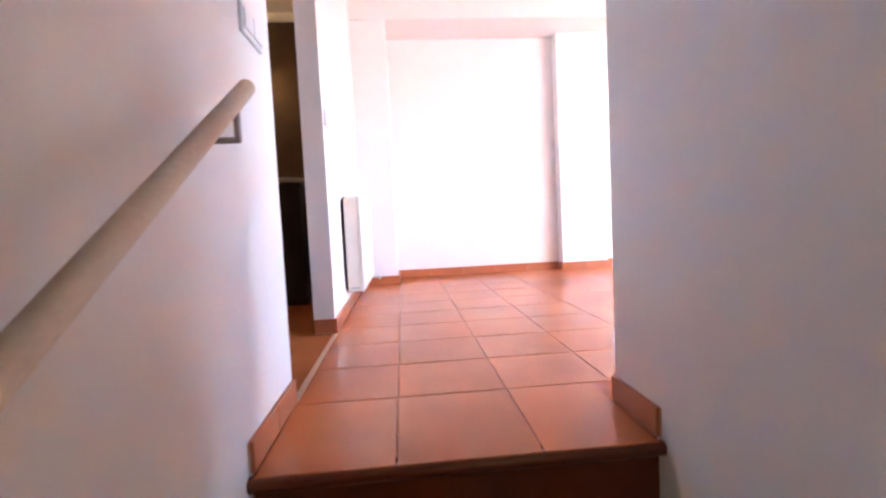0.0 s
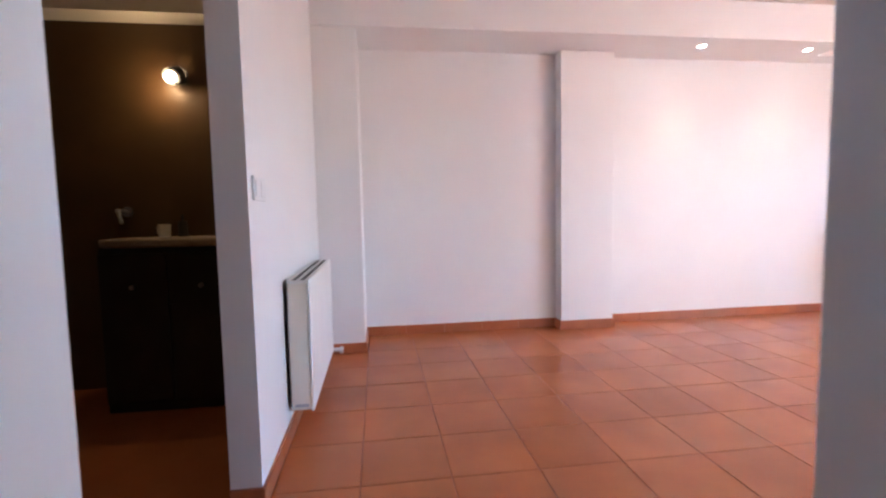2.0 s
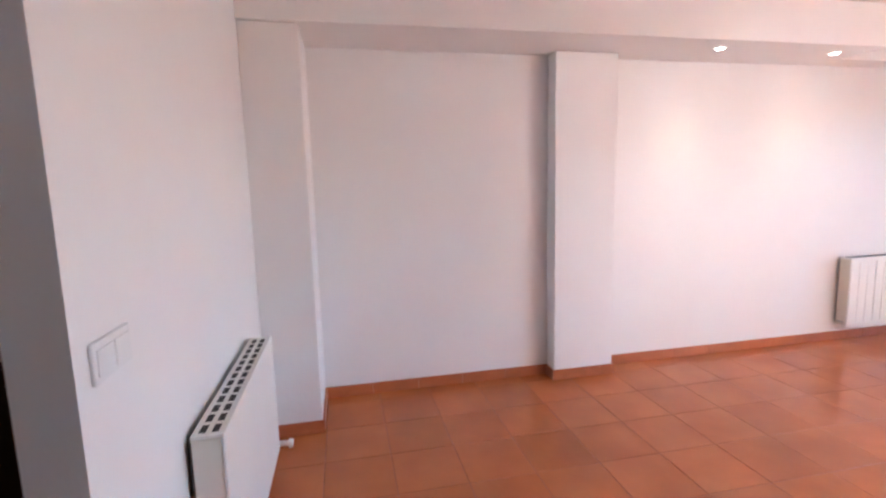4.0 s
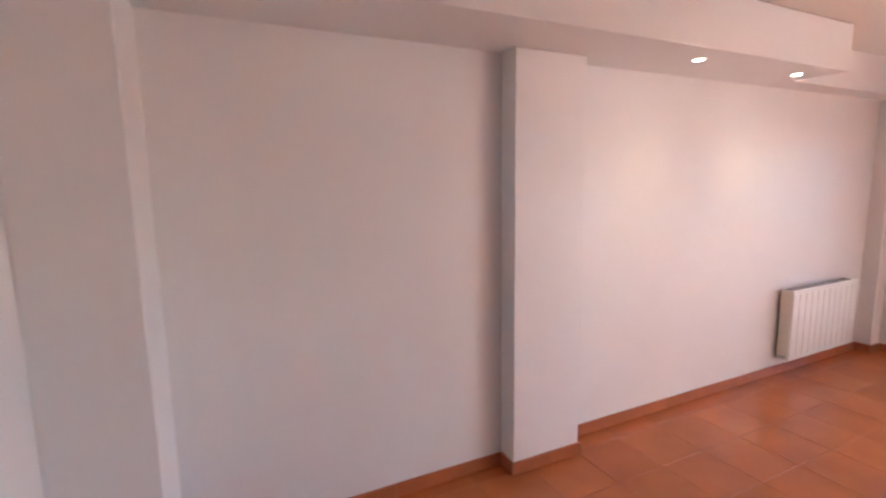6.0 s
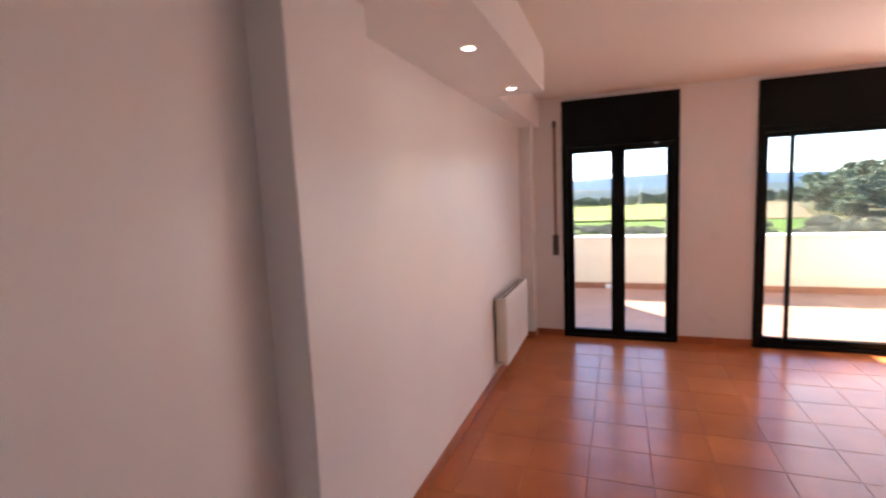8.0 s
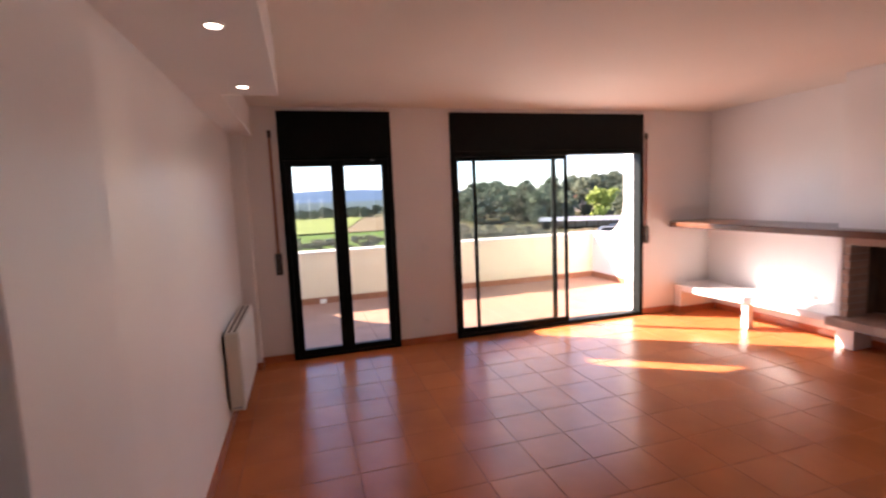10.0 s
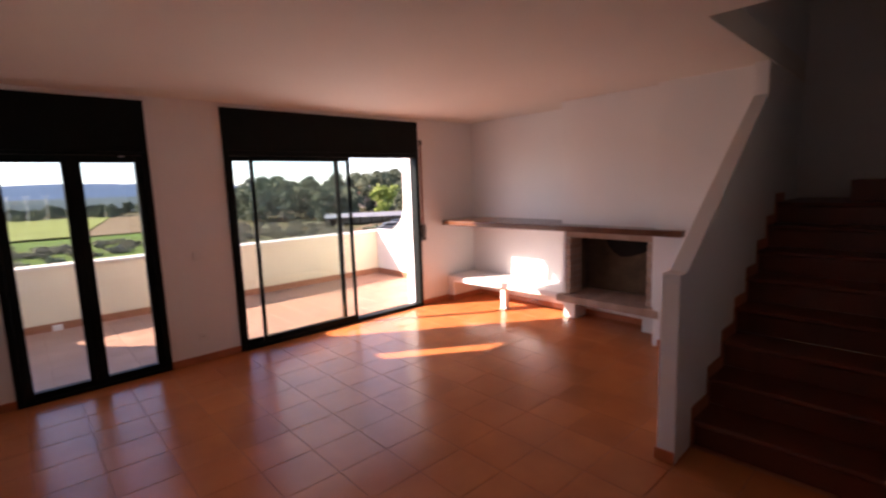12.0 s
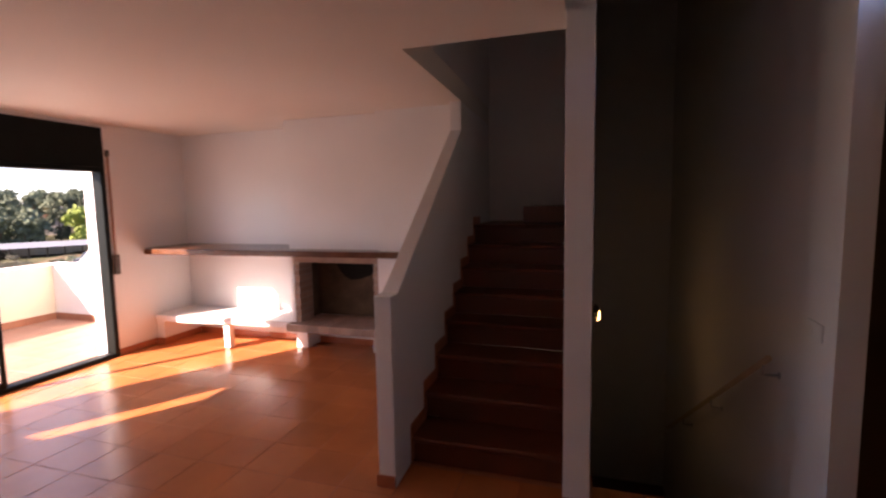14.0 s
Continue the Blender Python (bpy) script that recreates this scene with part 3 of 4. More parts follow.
def washbasin():
    w = tagged(empty("washbasin", (-0.62, -0.86, 0.8)), "shallow beige stone washbasin on a dark cabinet under the lamp", "washbasin")
    n = 28
    bm = bmesh.new()
    rows = []
    for r, z in ((0.94, 0.808), (0.99, 0.815), (1.0, 0.838), (0.985, 0.846), (0.93, 0.845), (0.80, 0.815), (0.35, 0.785)):
        rows.append([bm.verts.new((-0.62 + 0.35 * r * math.copysign(abs(math.cos(a)) ** 0.6, math.cos(a)), -1.075 + 0.208 * r * math.copysign(abs(math.sin(a)) ** 0.6, math.sin(a)), z))
                     for a in (2 * math.pi * k / n for k in range(n))])
    for a, b in zip(rows, rows[1:]):
        for k in range(n):
            bm.faces.new((a[k], a[(k + 1) % n], b[(k + 1) % n], b[k]))
    bm.faces.new(rows[0][::-1])
    bm.faces.new(rows[-1])
    part("basin", bm, STONE, w, smooth=True)
    part("cabinet", boxes((-0.93, -0.31, -1.25, -0.862, -0.004, 0.807), bevel=0.005), VANITY, w, "dark vanity cabinet")
    for x in (-0.775, -0.465):
        d = part("door", boxes((x - 0.150, x + 0.150, -1.266, -1.2505, 0.05, 0.78), bevel=0.003), VANITY, w)
        part("knob", tube(bmesh.new(), (x, -1.284, 0.62), (x, -1.2665, 0.62), 0.012, n=12), STEEL, d)


def basin_tap():
    t = tagged(empty("basin_tap", (-0.97, -0.862, 0.95)), "curved chrome wall tap beside the washbasin", "tap")
    part("rosette", tube(bmesh.new(), (-0.97, -0.862, 0.985), (-0.97, -0.872, 0.985), 0.028, n=18), STEEL, t)
    bm = tube(bmesh.new(), (-0.97, -0.872, 0.985), (-0.965, -0.98, 0.992), 0.011, n=12)
    tube(bm, (-0.965, -0.98, 0.992), (-0.93, -1.03, 0.965), 0.011, n=12)
    tube(bm, (-0.93, -1.03, 0.965), (-0.915, -1.045, 0.925), 0.011, n=12)
    part("spout", bm, STEEL, t, smooth=True)


washbasin()
basin_tap()
_c = tagged(empty("tooth_mug", (-0.76, -0.925, 0.845)), "short pale mug standing on the basin rim", "mug")
part("cup", tube(bmesh.new(), (-0.76, -0.925, 0.846), (-0.76, -0.925, 0.915), 0.030, 0.034, n=18), CERAMIC, _c)
part("handle", tube(bmesh.new(), (-0.795, -0.925, 0.862), (-0.795, -0.925, 0.902), 0.005, n=8), CERAMIC, _c)
_s = tagged(empty("soap_bottle", (-0.665, -0.925, 0.845)), "dark soap bottle on the basin rim beside the mug", "bottle")
part("body", tube(bmesh.new(), (-0.665, -0.925, 0.846), (-0.665, -0.925, 0.93), 0.024, 0.021, n=16), LAMP_CASE, _s)
part("pump", tube(bmesh.new(), (-0.665, -0.925, 0.93), (-0.665, -0.925, 0.965), 0.007, n=8), LAMP_CASE, _s)


# ---- fireplace ----
HX0, HX1, HY = 2.872, 3.94, -5.045
FX0, FX1, FZ0, FZ1 = 2.985, 3.84, 0.345, 0.985


def fireplace():
    f = tagged(empty("fireplace", (3.4, HY, 0)), "open brick fireplace under a white plastered chimney breast", "fireplace")
    part("chimney_breast", boxes((HX0, HX1, YS + 0.002, HY, 1.10, HC - 0.002), bevel=0.004), PLASTER, f, "white plastered hood")
    # cheeks and lintel round the opening
    part("cheek", boxes((HX0, FX0 - 0.055, YS + 0.002, HY, 0.345, 1.0995), bevel=0.004), PLASTER, f, "white plastered side")
    part("cheek", boxes((FX1 + 0.055, HX1, YS + 0.002, HY, 0.345, 1.0995), bevel=0.004), PLASTER, f, "white plastered side")
    part("lintel", boxes((FX0 - 0.053, FX1 + 0.053, HY - 0.30, HY - 0.004, FZ1, 1.0985), bevel=0.006), HEARTH, f, "pale brick lintel")
    # brick jambs
    z = FZ0
    k = 0
    while z < FZ1 - 0.03:
        top = min(z + 0.056, FZ1 - 0.002)
        for x0, x1 in ((FX0 - 0.053, FX0), (FX1, FX1 + 0.053)):
            d = 0.012 * (k % 2)
            part("brick", boxes((x0, x1, HY - 0.25, HY + 0.002 - d, z + 0.004, top), bevel=0.003), HEARTH, f)
        z, k = z + 0.062, k + 1
    part("jamb_mortar", boxes((FX0 - 0.051, FX0 - 0.003, HY - 0.25, HY - 0.014, FZ0, FZ1)), MORTAR, f)
    part("jamb_mortar", boxes((FX1 + 0.003, FX1 + 0.051, HY - 0.25, HY - 0.014, FZ0, FZ1)), MORTAR, f)
    # firebox
    part("firebox", boxes((FX0 - 0.05, FX1 + 0.05, YS + 0.003, YS + 0.03, FZ0, 1.09), (FX0 - 0.05, FX0 - 0.02, YS + 0.03, HY - 0.251, FZ0, 1.09),
                          (FX1 + 0.02, FX1 + 0.05, YS + 0.03, HY - 0.251, FZ0, 1.09)), FIREBRICK, f, "sooty fire chamber")
    part("fireback", boxes((FX0 - 0.02, FX1 + 0.02, YS + 0.0305, YS + 0.040, FZ0, 1.089)), FIREBRICK, f, "smoke-stained fire back")
    bm = prism([(FX0 + 0.20, FZ1 + 0.09), (FX1 - 0.02, FZ1 + 0.09), (FX1 - 0.05, 0.93), (FX1 - 0.14, 0.86), (3.60, 0.80), (3.47, 0.755), (3.36, 0.745), (3.28, 0.79), (3.22, 0.86), (FX0 + 0.21, 0.91)], "y", YS + 0.0405, YS + 0.045)
    bm.transform(Matrix.Translation((6.82, 0, 0)) @ Matrix.Diagonal((-1, 1, 1, 1)))
    part("soot", bm, SOOT, f, "black soot on the fire back")
    # hearth slab on two white piers
    n = 9
    for k in range(n):
        a = HX0 - 0.05 + k * (HX1 - HX0 + 0.06) / n
        part("hearth_brick", boxes((a + 0.002, a + (HX1 - HX0 + 0.06) / n - 0.0005, YS + 0.042, HY + 0.10, 0.268, 0.344), bevel=0.002), HEARTH, f)
    part("pier", boxes((3.90, 4.05, YS + 0.014, -5.25, 0.0, 0.267), bevel=0.006), PLASTER, f, "white plastered pier")
    part("pier", boxes((2.985, 3.125, YS + 0.014, -5.28, 0.0, 0.267), bevel=0.006), PLASTER, f, "white plastered pier")


fireplace()

m_ = prism([(2.60, -4.855), (5.62, -4.775), (5.742, -4.90), (5.742, YS + 0.002), (HX1 + 0.002, YS + 0.002), (HX1 + 0.002, HY + 0.002), (HX0 - 0.002, HY + 0.002), (HX0 - 0.002, -4.948), (2.60, -4.948)],
           "z", 1.068, 1.126, 0.006)
tagged(part("mantel_shelf", m_, MANTEL), "long dark timber mantel shelf above the fireplace", "shelf")

bench = tagged(empty("bench", (4.8, -5.2, 0)), "white plastered built-in bench between fireplace and terrace wall", "bench")
part("seat", prism([(HX1 + 0.002, -5.03), (4.72, -5.0), (5.25, -4.93), (5.742, -4.95), (5.742, YS + 0.014), (HX1 + 0.002, YS + 0.014)], "z", 0.275, 0.345, 0.008), PLASTER, bench)
part("support", boxes((5.63, 5.742, YS + 0.014, -4.965, 0.0, 0.2745), bevel=0.006), PLASTER, bench)
part("skirting", boxes((5.618, 5.6295, YS + 0.014, -4.953, 0.0, 0.07), (5.6295, 5.732, -4.9645, -4.953, 0.0, 0.0695)), SKIRT, bench, "terracotta skirting tile")
part("leg", boxes((4.77, 4.85, -5.11, -5.035, 0.0, 0.2745), bevel=0.006), PLASTER, bench)

# ---- terrace ----
TX, TN, TS = 8.40, 0.35, -5.60
terrace = structure("terrace_floor", boxes((XO + 0.001, TX + 0.15, TS - 0.2, TN + 0.2, -0.25, -0.028)), GROUT, "terracotta tiled terrace floor", "floor")
structure("terrace_parapet", boxes((TX, TX + 0.15, TS, TN, -0.028, 0.755)), CREAM, "low cream rendered parapet", "parapet")
structure("parapet_coping", boxes((TX - 0.03, TX + 0.18, TS - 0.001, TN + 0.001, 0.757, 0.79), bevel=0.006), COPING, "pale coping on the parapet", "coping")


def arch_wall(name, y0, y1, ahead=0.0):
    pts = [(XO + 0.002, -0.25), (TX + 0.15, -0.25), (TX + 0.15, 0.79), (8.06 + ahead, 0.79)]
    for k in range(1, 9):
        a = math.pi / 2 * k / 8
        pts.append((8.06 + ahead - 0.54 * math.sin(a), 1.33 - 0.54 * math.cos(a)))
    pts += [(7.52 + ahead, 2.2), (XO + 0.002, 2.2)]
    structure(name, prism(pts, "y", y0, y1), WHITE_OUT, "white rendered terrace side wall with a curved edge", "wall")


arch_wall("terrace_wall_south", TS - 0.2, TS)
arch_wall("terrace_wall_north", TN, TN + 0.2, 0.46)
structure("facade", boxes((XO - 0.02, XO + 0.001, -5.75, -5.6, -6, 5.2), (XO - 0.02, XO + 0.001, 0.35, 3.0, -6, 5.2), (-2, XO, 0.331, 0.4, -6, 2.6), (-2, XO, -7.8, -7.5, -6, 5.2)), CREAM,
          "cream rendered outer house wall", "wall")
structure("terrace_skirting", boxes((TX - 0.012, TX - 0.0005, TS + 0.013, TN - 0.013, -0.02, 0.075), (7.0, TX - 0.013, TS + 0.0005, TS + 0.012, -0.02, 0.075), (XO + 0.002, 7.0, TS + 0.0005, TS + 0.012, -0.02, 0.075)), SKIRT_OUT,
          "terracotta skirting round the terrace", "baseboard")
_o = tagged(empty("terrace_socket", (TX - 0.02, -0.80, 0.03)), "small white socket box at the parapet foot", "socket")
part("body", boxes((TX - 0.05, TX - 0.0125, -0.85, -0.75, -0.015, 0.05), bevel=0.006), PLASTIC, _o)
part("cover", boxes((TX - 0.056, TX - 0.0505, -0.84, -0.76, -0.008, 0.043), bevel=0.003), PLASTIC, _o)

# ---- land outside ----
ZG = -5.0
bm = bmesh.new()
bmesh.ops.create_grid(bm, x_segments=2, y_segments=2, size=3500, matrix=Matrix.Translation((1500, 0, ZG)))
structure("ground", bm, GROUND, "flat farmland with scrub", "ground")


def field(name, pts, mat, z, label):
    bm = bmesh.new()
    bm.faces.new([bm.verts.new((x, y, ZG + z * 4)) for x, y in pts])
    if bm.faces[:] and bm.faces[:][0].normal.z < 0:
        bmesh.ops.reverse_faces(bm, faces=bm.faces[:])
    structure(name, bm, mat, label, "field")


field("field_1", [(36, 30), (40, -9), (94, -31), (96, 60)], GRASS, 0.03, "bright green meadow")
field("field_2", [(96, -8.1), (94, -31), (160, -48), (172, -22.1)], STUBBLE, 0.06, "strip of dry stubble")
field("field_3", [(96.1, 45), (96.1, -8), (172, -22), (230, 80)], GRASS_PALE, 0.09, "green field beyond the track")
field("field_5", [(50, -46), (78, -66), (60, -80), (36, -62)], GRASS, 0.07, "pale green plot beside the farm")
field("field_4", [(30, -24), (60, -34), (95, -75), (44, -60)], STUBBLE, 0.04, "dry yellowed clearing")


def ridge(name, r, a0, a1, h, base, seed, mat, label):
    """A wooded ridge on an arc round the house: a strip with depth and an uneven crest."""
    bm = bmesh.new()
    n, prev = 90, None
    for k in range(n + 1):
        u = k / n
        a = radians(a0 + (a1 - a0) * u)
        top = base + h * (0.55 + 0.75 * noise.noise((u * 4.0, seed, 0))) * math.sin(math.pi * min(1, max(0, u))) ** 0.35 + h * 0.05 * noise.noise((u * 60, seed, 3))
        col = [bm.verts.new((rr * math.cos(a), rr * math.sin(a), z)) for rr, z in ((r, ZG - 1), (r * 1.12, ZG + (top) * 0.55), (r * 1.25, ZG + top), (r * 1.6, ZG - 1))]
        if prev:
            for i in range(3):
                bm.faces.new((prev[i], prev[i + 1], col[i + 1], col[i]))
        prev = col
    tagged(part(name, bm, mat, smooth=True), label, "hill", kind="structure")


ridge("backdrop_hill_far", 2200, -23, 70, 75, 28, 4.3, HILL_FAR, "far hills on the horizon with blue haze in their colour")
ridge("backdrop_hill_near", 232, -60, 60, 3.2, 4.2, 1.7, HILL, "low wooded rise beyond the fields")
ridge("backdrop_hill_wood", 150, -85, -20, 11, 2, 7.1, HILL, "dark wooded hillside behind the farm")


def clump(bm, c, r, n, rng):
    for _ in range(n):
        d = Vector((rng.gauss(0, 1), rng.gauss(0, 1), rng.gauss(0, 0.7)))
        p = Vector(c) + d.normalized() * r * rng.uniform(0.35, 1.0)
        s = r * rng.uniform(0.15, 0.30)
        u = Vector((rng.gauss(0, 1), rng.gauss(0, 1), rng.gauss(0, 1))).normalized()
        v = u.orthogonal().normalized()
        w = u.cross(v)
        q = [p + v * s * rng.uniform(0.6, 1.2), p + w * s * rng.uniform(0.6, 1.2) + u * s * 0.3, p - v * s * rng.uniform(0.6, 1.2), p - w * s * rng.uniform(0.6, 1.2) + u * s * 0.3]
        bm.faces.new([bm.verts.new(x) for x in q])


def tree(seed, h, spread, leaf, label, category="tree", bare=0.45):
    rng = random.Random(seed)
    t = tagged(empty("tree"), label, category)
    bm = bmesh.new()
    lean = (rng.uniform(-0.4, 0.4), rng.uniform(-0.4, 0.4))
    tube(bm, (0, 0, -0.3), (lean[0] * 0.5, lean[1] * 0.5, h * 0.5), h * 0.028, h * 0.02, 8)
    tube(bm, (lean[0] * 0.5, lean[1] * 0.5, h * 0.5), (lean[0], lean[1], h * 0.9), h * 0.02, h * 0.006, 8)
    tips = []
    for k in range(9):
        z = h * rng.uniform(bare, 0.85)
        a = rng.uniform(0, 2 * math.pi)
        l = spread * rng.uniform(0.45, 0.85)
        tip = (lean[0] * z / h + l * math.cos(a), lean[1] * z / h + l * math.sin(a), z + h * rng.uniform(0.02, 0.16))
        tube(bm, (lean[0] * z / h, lean[1] * z / h, z), tip, h * 0.009, h * 0.003, 5)
        tips.append(tip)
    part("trunk", bm, BARK, t)
    bm = bmesh.new()
    for tip in tips:
        clump(bm, tip, spread * rng.uniform(0.33, 0.52), 85, rng)
    for k in range(6):
        clump(bm, (lean[0] + rng.uniform(-0.4, 0.4) * spread, lean[1] + rng.uniform(-0.4, 0.4) * spread, h * rng.uniform(0.72, 0.98)), spread * rng.uniform(0.3, 0.48), 85, rng)
    part("crown", bm, leaf, t)
    return t


def bush(seed, r, leaf, label):
    rng = random.Random(seed)
    b = tagged(empty("bush"), label, "bush")
    bm = bmesh.new()
    for k in range(7):
        a = rng.uniform(0, 6.28)
        tube(bm, (0, 0, -0.1), (r * 0.6 * math.cos(a), r * 0.6 * math.sin(a), r * rng.uniform(0.5, 0.9)), r * 0.03, r * 0.01, 5)
    part("stems", bm, BARK, b)
    bm = bmesh.new()
    for k in range(8):
        a = rng.uniform(0, 6.28)
        clump(bm, (r * 0.55 * math.cos(a), r * 0.55 * math.sin(a), r * rng.uniform(0.3, 0.8)), r * rng.uniform(0.35, 0.55), 40, rng)
    part("foliage", bm, leaf, b)
    return b


rng = random.Random(5)
degrees = math.degrees
PINES = [tree(s, 6.4, 2.9, LEAF, "dark green pine with a broad uneven crown", bare=0.06) for s in (11, 12, 13)]
PALE = tree(21, 6.0, 2.9, LEAF_PALE, "pale green rounded tree beside the farm", bare=0.3)
SCRUB = [bush(31, 1.6, LEAF_GREY, "grey leafless scrub below the terrace"), bush(32, 1.5, LEAF, "dark green scrub below the terrace")]
for k, p in enumerate(PINES):
    p.location = (96 + 6 * k, -58 - 9 * k, ZG)
PALE.matrix_world = pose(80.5, -56.8, ZG)
PALE.scale = [1.05] * 3
copy_thing(PINES[1], pose(79, -42.4, ZG, 0, 0, 70)).scale = [0.60] * 3
SCRUB[0].location = (34, -8, ZG)
SCRUB[1].location = (37, -16, ZG)
for k in range(190):
    a = radians(-66 + 48 * (k + rng.random()) / 190)
    r = 104 + 62 * rng.random() ** 1.3
    if -37.0 < degrees(a) < -31.5:
        r = 138 + 0.45 * (r - 104)
    o = copy_thing(PINES[k % 3], pose(r * math.cos(a), r * math.sin(a), ZG + max(0, (r - 108) * 0.09 * min(1, max(0, (-degrees(a) - 14) / 8))), 0, 0, rng.uniform(0, 360)))
    o.scale = [rng.uniform(0.6, 0.85) + (0.25 if a < radians(-33) else 0.18)] * 3
for k in range(130):
    a = radians(-19 + 45 * (k + rng.random()) / 130)
    r = rng.uniform(172, 215)
    o = copy_thing(PINES[k % 3], pose(r * math.cos(a), r * math.sin(a), ZG - 0.8, 0, 0, rng.uniform(0, 360)))
    o.scale = [rng.uniform(0.42, 0.72)] * 3
for k in range(90):
    a = radians(rng.uniform(-55, 2 if k % 4 else 14))
    r = rng.uniform(34, 80) if k % 4 else rng.uniform(30, 40)
    o = copy_thing(SCRUB[k % 2 if k % 3 else 0], pose(r * math.cos(a), r * math.sin(a), ZG, 0, 0, rng.uniform(0, 360)))
    o.scale = [rng.uniform(0.35, 0.85)] * 3


for k in range(130):
    a = radians(rng.uniform(-31, -18) if k % 5 < 3 else rng.uniform(-13, 4))
    r = rng.uniform(66, 96) if k % 5 < 3 else rng.uniform(64, 82)
    o = copy_thing(SCRUB[0], pose(r * math.cos(a), r * math.sin(a), ZG, 0, 0, rng.uniform(0, 360)))
    o.scale = [rng.uniform(0.45, 0.9), rng.uniform(0.45, 0.9), rng.uniform(0.3, 0.6)]


def farm_shed():
    s = tagged(empty("farm_shed"), "long low farm shed with a pale metal roof and open bays", "shed")
    part("roof", prism([(-4.4, 2.5), (0, 3.5), (4.4, 2.5), (4.4, 2.35), (0, 3.3), (-4.4, 2.35)], "x", -13, 13), METAL_ROOF, s, "pale metal roof")
    part("wall", boxes((-12.5, 12.5, 3.6, 3.9, 0, 2.35), (-12.5, -12.2, -3.8, 3.6, 0, 2.35), (12.2, 12.5, -3.8, 3.6, 0, 2.35)), HOUSEWALL, s, "dull rendered wall")
    for k in range(9):
        x = -12.3 + k * 3.07
        part("post", boxes((x - 0.15, x + 0.15, -3.95, -3.65, 0, 2.4)), BARK, s)
    s.matrix_world = pose(73, -48.5, ZG, 0, 0, 236) @ Matrix.Diagonal((0.62, 0.7, 0.58, 1))


def farmhouse(m, wall, label):
    h = tagged(empty("farmhouse"), label, "house")
    part("wall", boxes((-6, 6, -4, 4, 0, 5.6)), wall, h)
    part("roof", prism([(-4.7, 5.5), (0, 7.6), (4.7, 5.5), (4.7, 5.3), (-4.7, 5.3)], "x", -6.6, 6.6), ROOFTILE, h, "brown tiled roof")
    part("chimney", boxes((2, 2.8, -0.4, 0.4, 7.0, 8.6)), wall, h)
    for z in (1.0, 3.6):
        for x in (-4.2, -1.4, 1.4, 4.2):
            w = part("window", boxes((x - 0.55, x + 0.55, -4.04, -4.0005, z, z + 1.3)), SHADE_IN, h, "dark window")
            part("sill", boxes((x - 0.65, x + 0.65, -4.14, -4.0005, z - 0.1, z - 0.0005)), WHITE_OUT, w)
        for y in (-2, 2):
            part("window", boxes((-6.04, -6.0005, y - 0.5, y + 0.5, z, z + 1.3)), SHADE_IN, h, "dark window")
    part("porch_roof", boxes((-6.3, 6.3, -7.0, -4.05, 2.7, 2.9)), ROOFTILE, h)
    for x in (-6, -2, 2, 6):
        part("porch_post", boxes((x - 0.15, x + 0.15, -6.9, -6.6, 0, 2.7)), wall, h)
    h.matrix_world = m


def parked_car(m, paint, label):
    c = tagged(empty("parked_car"), label, "car")
    prof = [(-2.1, 0.35), (2.1, 0.35), (2.1, 0.75), (1.25, 0.9), (0.65, 1.4), (-1.0, 1.42), (-1.75, 0.95), (-2.1, 0.85)]
    part("body", prism(prof, "y", -0.8, 0.8, 0.05), paint, c)
    for y in (-0.806, 0.801):
        part("side_window", prism([(0.95, 0.95), (0.55, 1.32), (-0.9, 1.34), (-1.4, 0.98)], "y", y, y + 0.005), SHADE_IN, c)
    part("windscreen", prism([(1.22, 0.93), (0.72, 1.36), (0.75, 1.38), (1.26, 0.94)], "y", -0.65, 0.65), SHADE_IN, c)
    for x in (-1.3, 1.3):
        for y in (-0.72, 0.72):
            w = part("wheel", tube(bmesh.new(), (x, y - 0.1, 0.32), (x, y + 0.1, 0.32), 0.32, n=16), SHADE_IN, c)
            part("rim", tube(bmesh.new(), (x, y - 0.11, 0.32), (x, y + 0.11, 0.32), 0.18, n=12), METAL_ROOF, w)
    c.matrix_world = m


def utility_pole(x, y):
    p = tagged(empty("utility_pole", (x, y, ZG)), "pale slender utility pole at the field edge", "pole")
    part("mast", tube(bmesh.new(), (x, y, ZG - 0.2), (x, y, ZG + 7.2), 0.07, 0.045, n=10), COPING, p)
    part("crossarm", boxes((x - 0.06, x + 0.06, y - 0.7, y + 0.7, ZG + 6.97, ZG + 7.04)), COPING, p)
    for k in (-0.8, 0.8):
        part("insulator", tube(bmesh.new(), (x, y + k, ZG + 7.05), (x, y + k, ZG + 7.3), 0.06, n=8), CERAMIC, p)


farm_shed()
farmhouse(pose(112, -74, ZG + 1.0, 0, 0, -40) @ Matrix.Diagonal((0.7, 0.7, 0.7, 1)), HOUSEWALL, "ochre farmhouse with a tiled roof among the pines")
parked_car(pose(60, -44.5, ZG, 0, 0, 50), CAR_PAINT, "dark car parked beside the farm shed")
parked_car(pose(57, -41.0, ZG, 0, 0, 62), CAR_LIGHT, "silver car parked beside the farm shed")
parked_car(pose(66, -52.5, ZG, 0, 0, 20), CAR_PAINT, "dark car parked near the pale green tree")
utility_pole(168, -7.5)
utility_pole(170, -3.4)
utility_pole(172, 0.4)


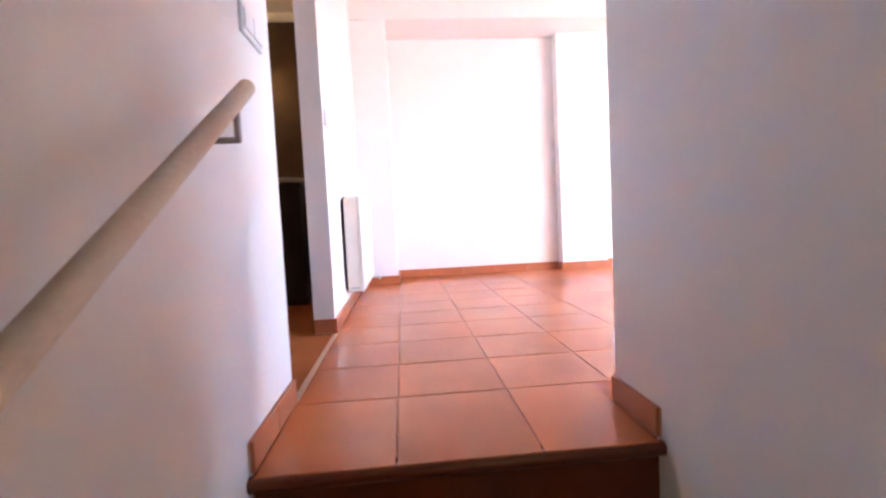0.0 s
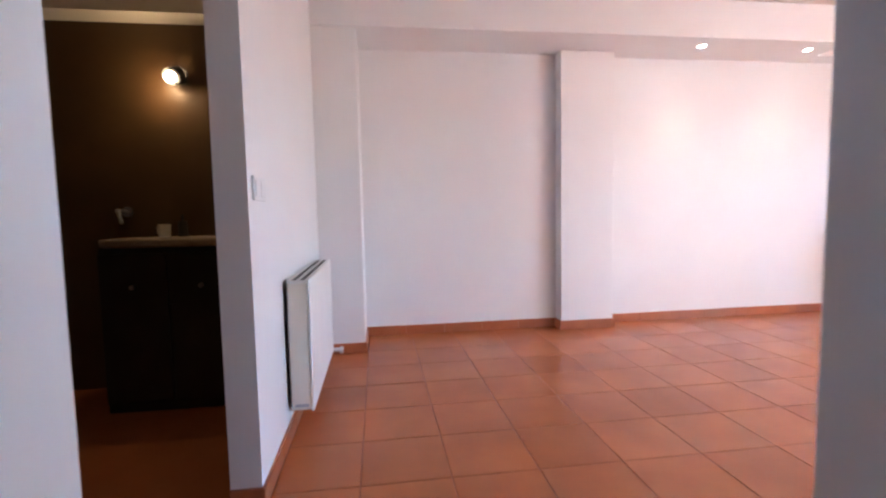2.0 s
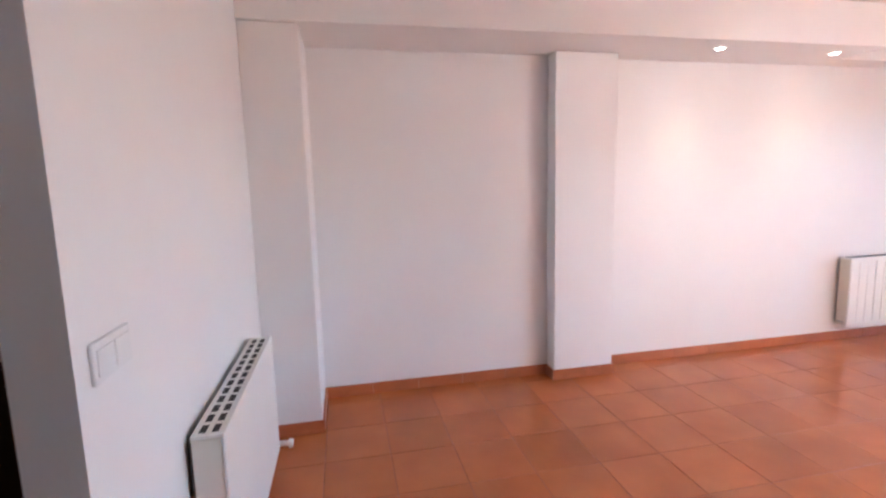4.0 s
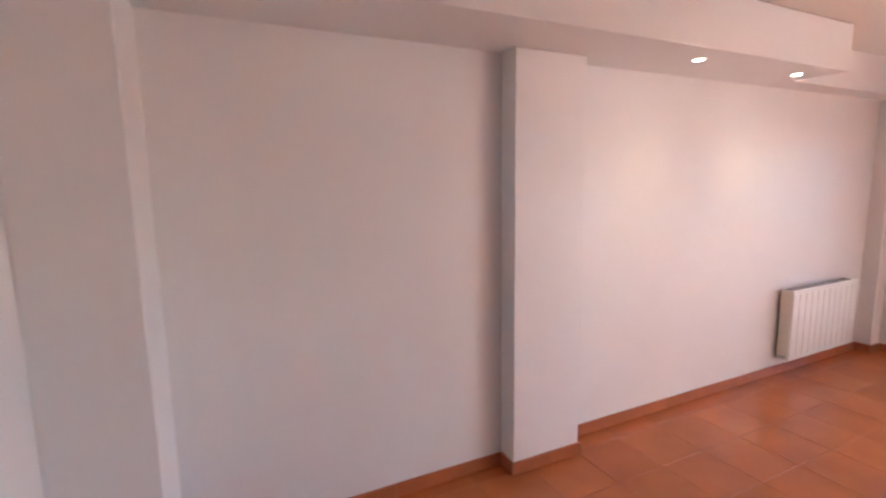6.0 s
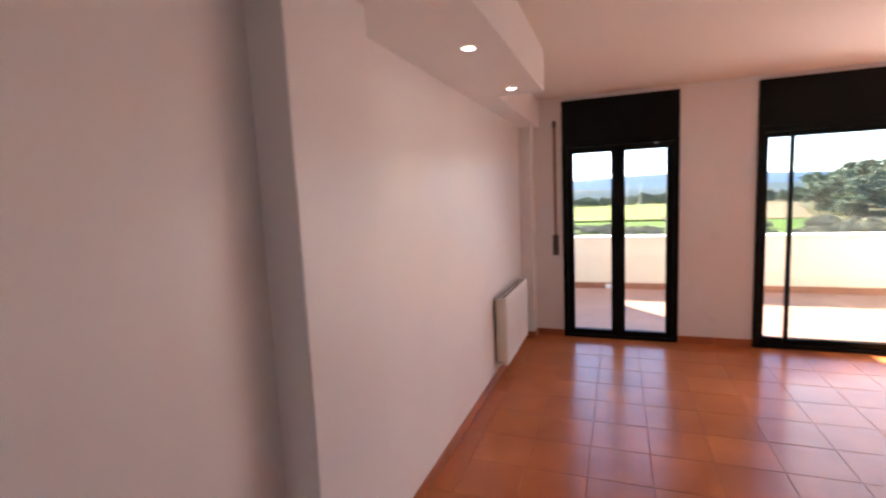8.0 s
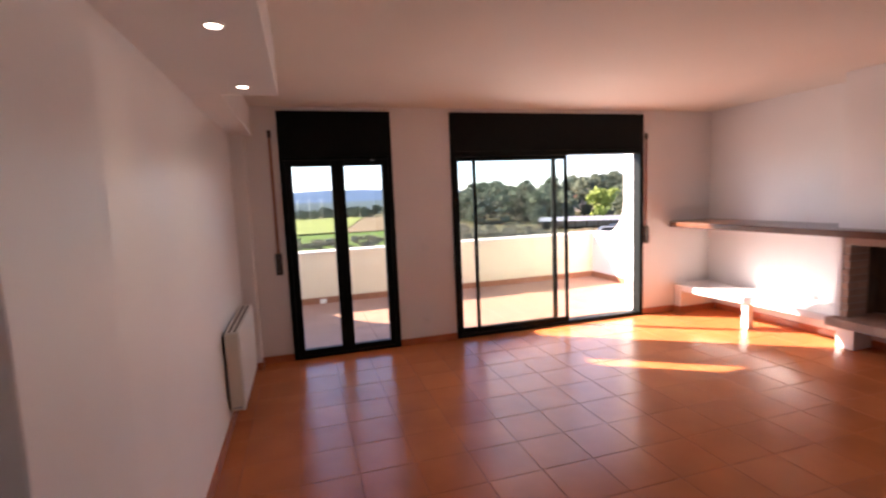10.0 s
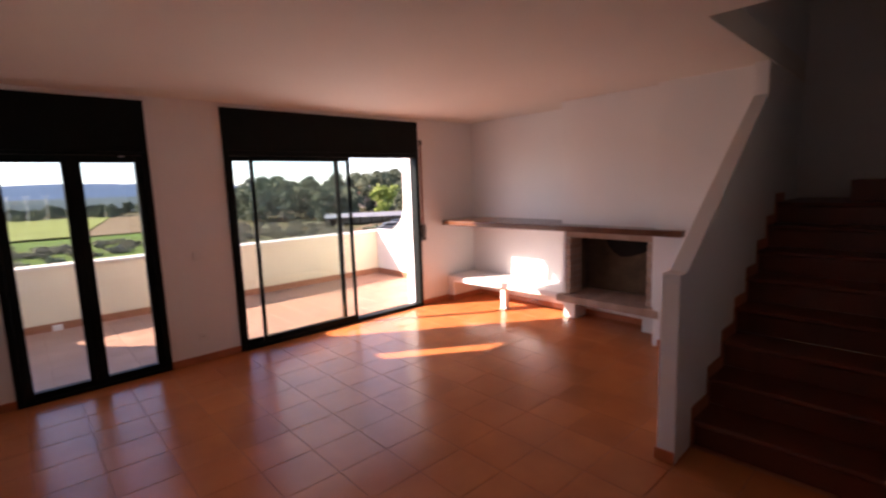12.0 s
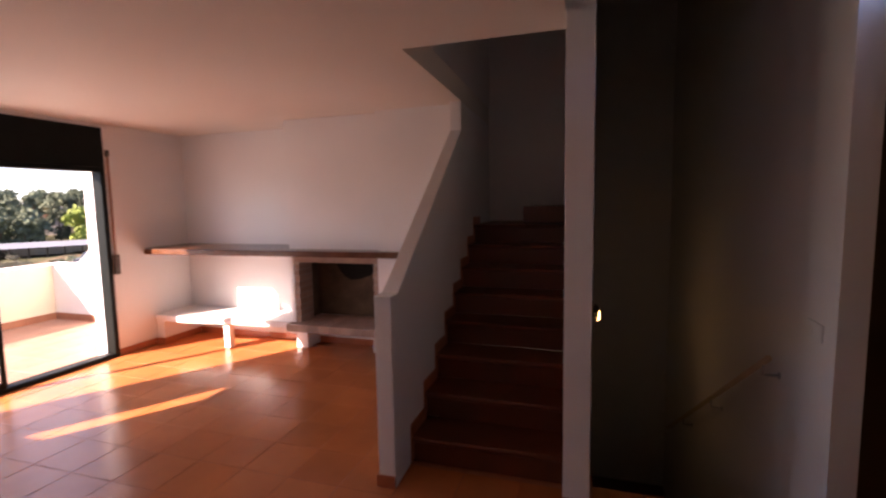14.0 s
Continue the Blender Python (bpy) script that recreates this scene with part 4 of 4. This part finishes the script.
# ---- floor tiles, last ----
def lay(bed, x_line, y_line, areas, ztop, mat, most):
    """Square tiles on a grid through (x_line, y_line), cut to the areas."""
    shared, rest, count = {}, [], 0
    jobs = []
    for ax0, ax1, ay0, ay1 in areas:
        for i in range(math.floor((ax0 - x_line) / T) , math.ceil((ax1 - x_line) / T)):
            for j in range(math.floor((ay0 - y_line) / T), math.ceil((ay1 - y_line) / T)):
                x0, x1 = max(ax0, x_line + i * T + 0.0015), min(ax1, x_line + (i + 1) * T - 0.0015)
                y0, y1 = max(ay0, y_line + j * T + 0.0015), min(ay1, y_line + (j + 1) * T - 0.0015)
                if x1 - x0 > 0.02 and y1 - y0 > 0.02:
                    jobs.append((x0, x1, y0, y1))
    jobs.sort(key=lambda q: abs((q[0] + q[1]) / 2 - 2.6) + abs((q[2] + q[3]) / 2 + 2.0))
    rng = random.Random(3)
    for n, (x0, x1, y0, y1) in enumerate(jobs):
        w, d = round(x1 - x0, 3), round(y1 - y0, 3)
        if n < most:
            if (w, d) not in shared:
                bm = bmesh.new()
                b = 0.0015
                lo = [bm.verts.new((sx * w / 2, sy * d / 2, -0.010)) for sx, sy in ((-1, -1), (1, -1), (1, 1), (-1, 1))]
                mi = [bm.verts.new((sx * w / 2, sy * d / 2, -0.002)) for sx, sy in ((-1, -1), (1, -1), (1, 1), (-1, 1))]
                hi = [bm.verts.new((sx * (w / 2 - b), sy * (d / 2 - b), 0.0)) for sx, sy in ((-1, -1), (1, -1), (1, 1), (-1, 1))]
                bm.faces.new(hi)
                for a, c in ((lo, mi), (mi, hi)):
                    for k in range(4):
                        bm.faces.new((a[k], a[(k + 1) % 4], c[(k + 1) % 4], c[k]))
                shared[(w, d)] = mesh_of("tile", bm, mat)
            ob = new("tile", shared[(w, d)])
            ob.parent = bed
            ob.location = ((x0 + x1) / 2, (y0 + y1) / 2, ztop + rng.uniform(-0.0003, 0.0003))
            ob.rotation_euler = (rng.gauss(0, 0.0012), rng.gauss(0, 0.0012), rng.gauss(0, 0.002))
        else:
            rest.append((x0, x1, y0, y1))
    if rest:
        verts, faces = [], []
        for x0, x1, y0, y1 in rest:
            k = len(verts)
            b = 0.0015
            verts += [(x0, y0, ztop - 0.01), (x1, y0, ztop - 0.01), (x1, y1, ztop - 0.01), (x0, y1, ztop - 0.01),
                      (x0 + b, y0 + b, ztop), (x1 - b, y0 + b, ztop), (x1 - b, y1 - b, ztop), (x0 + b, y1 - b, ztop)]
            faces += [(k + 4, k + 5, k + 6, k + 7)] + [(k + a, k + (a + 1) % 4, k + 4 + (a + 1) % 4, k + 4 + a) for a in range(4)]
        me = bpy.data.meshes.new("tiles")
        me.from_pydata(verts, [], faces)
        me.materials.append(mat)
        ob = new("tiles", me)
        ob.parent = bed
        tagged(ob, kind="stuff")


lay(floor, 0.31, -2.737, [(0.013, XE - 0.001, -2.737 - T, YN), (XP + 0.002, XE - 0.001, -2.737 - 2 * T, -2.737 - T), (XK1 + 0.013, XE - 0.001, YS + 0.001, -2.737 - 2 * T)], 0.0, TERRA, 300)
# longer tiles behind the stair nosing
for _i in range(-1, 2):
    _a, _b = max(0.013, 0.312 + _i * T), min(XR - 0.013, 0.308 + (_i + 1) * T)
    part("tile", boxes((_a, _b, EDGE + 0.004, -2.739 - T, -0.011, 0.0), bevel=0.0015), TERRA, floor)
lay(terrace, 6.05, -2.6, [(XO + 0.004, TX - 0.001, TS + 0.001, TN - 0.001)], -0.02, TERRACE_TILE, 200)
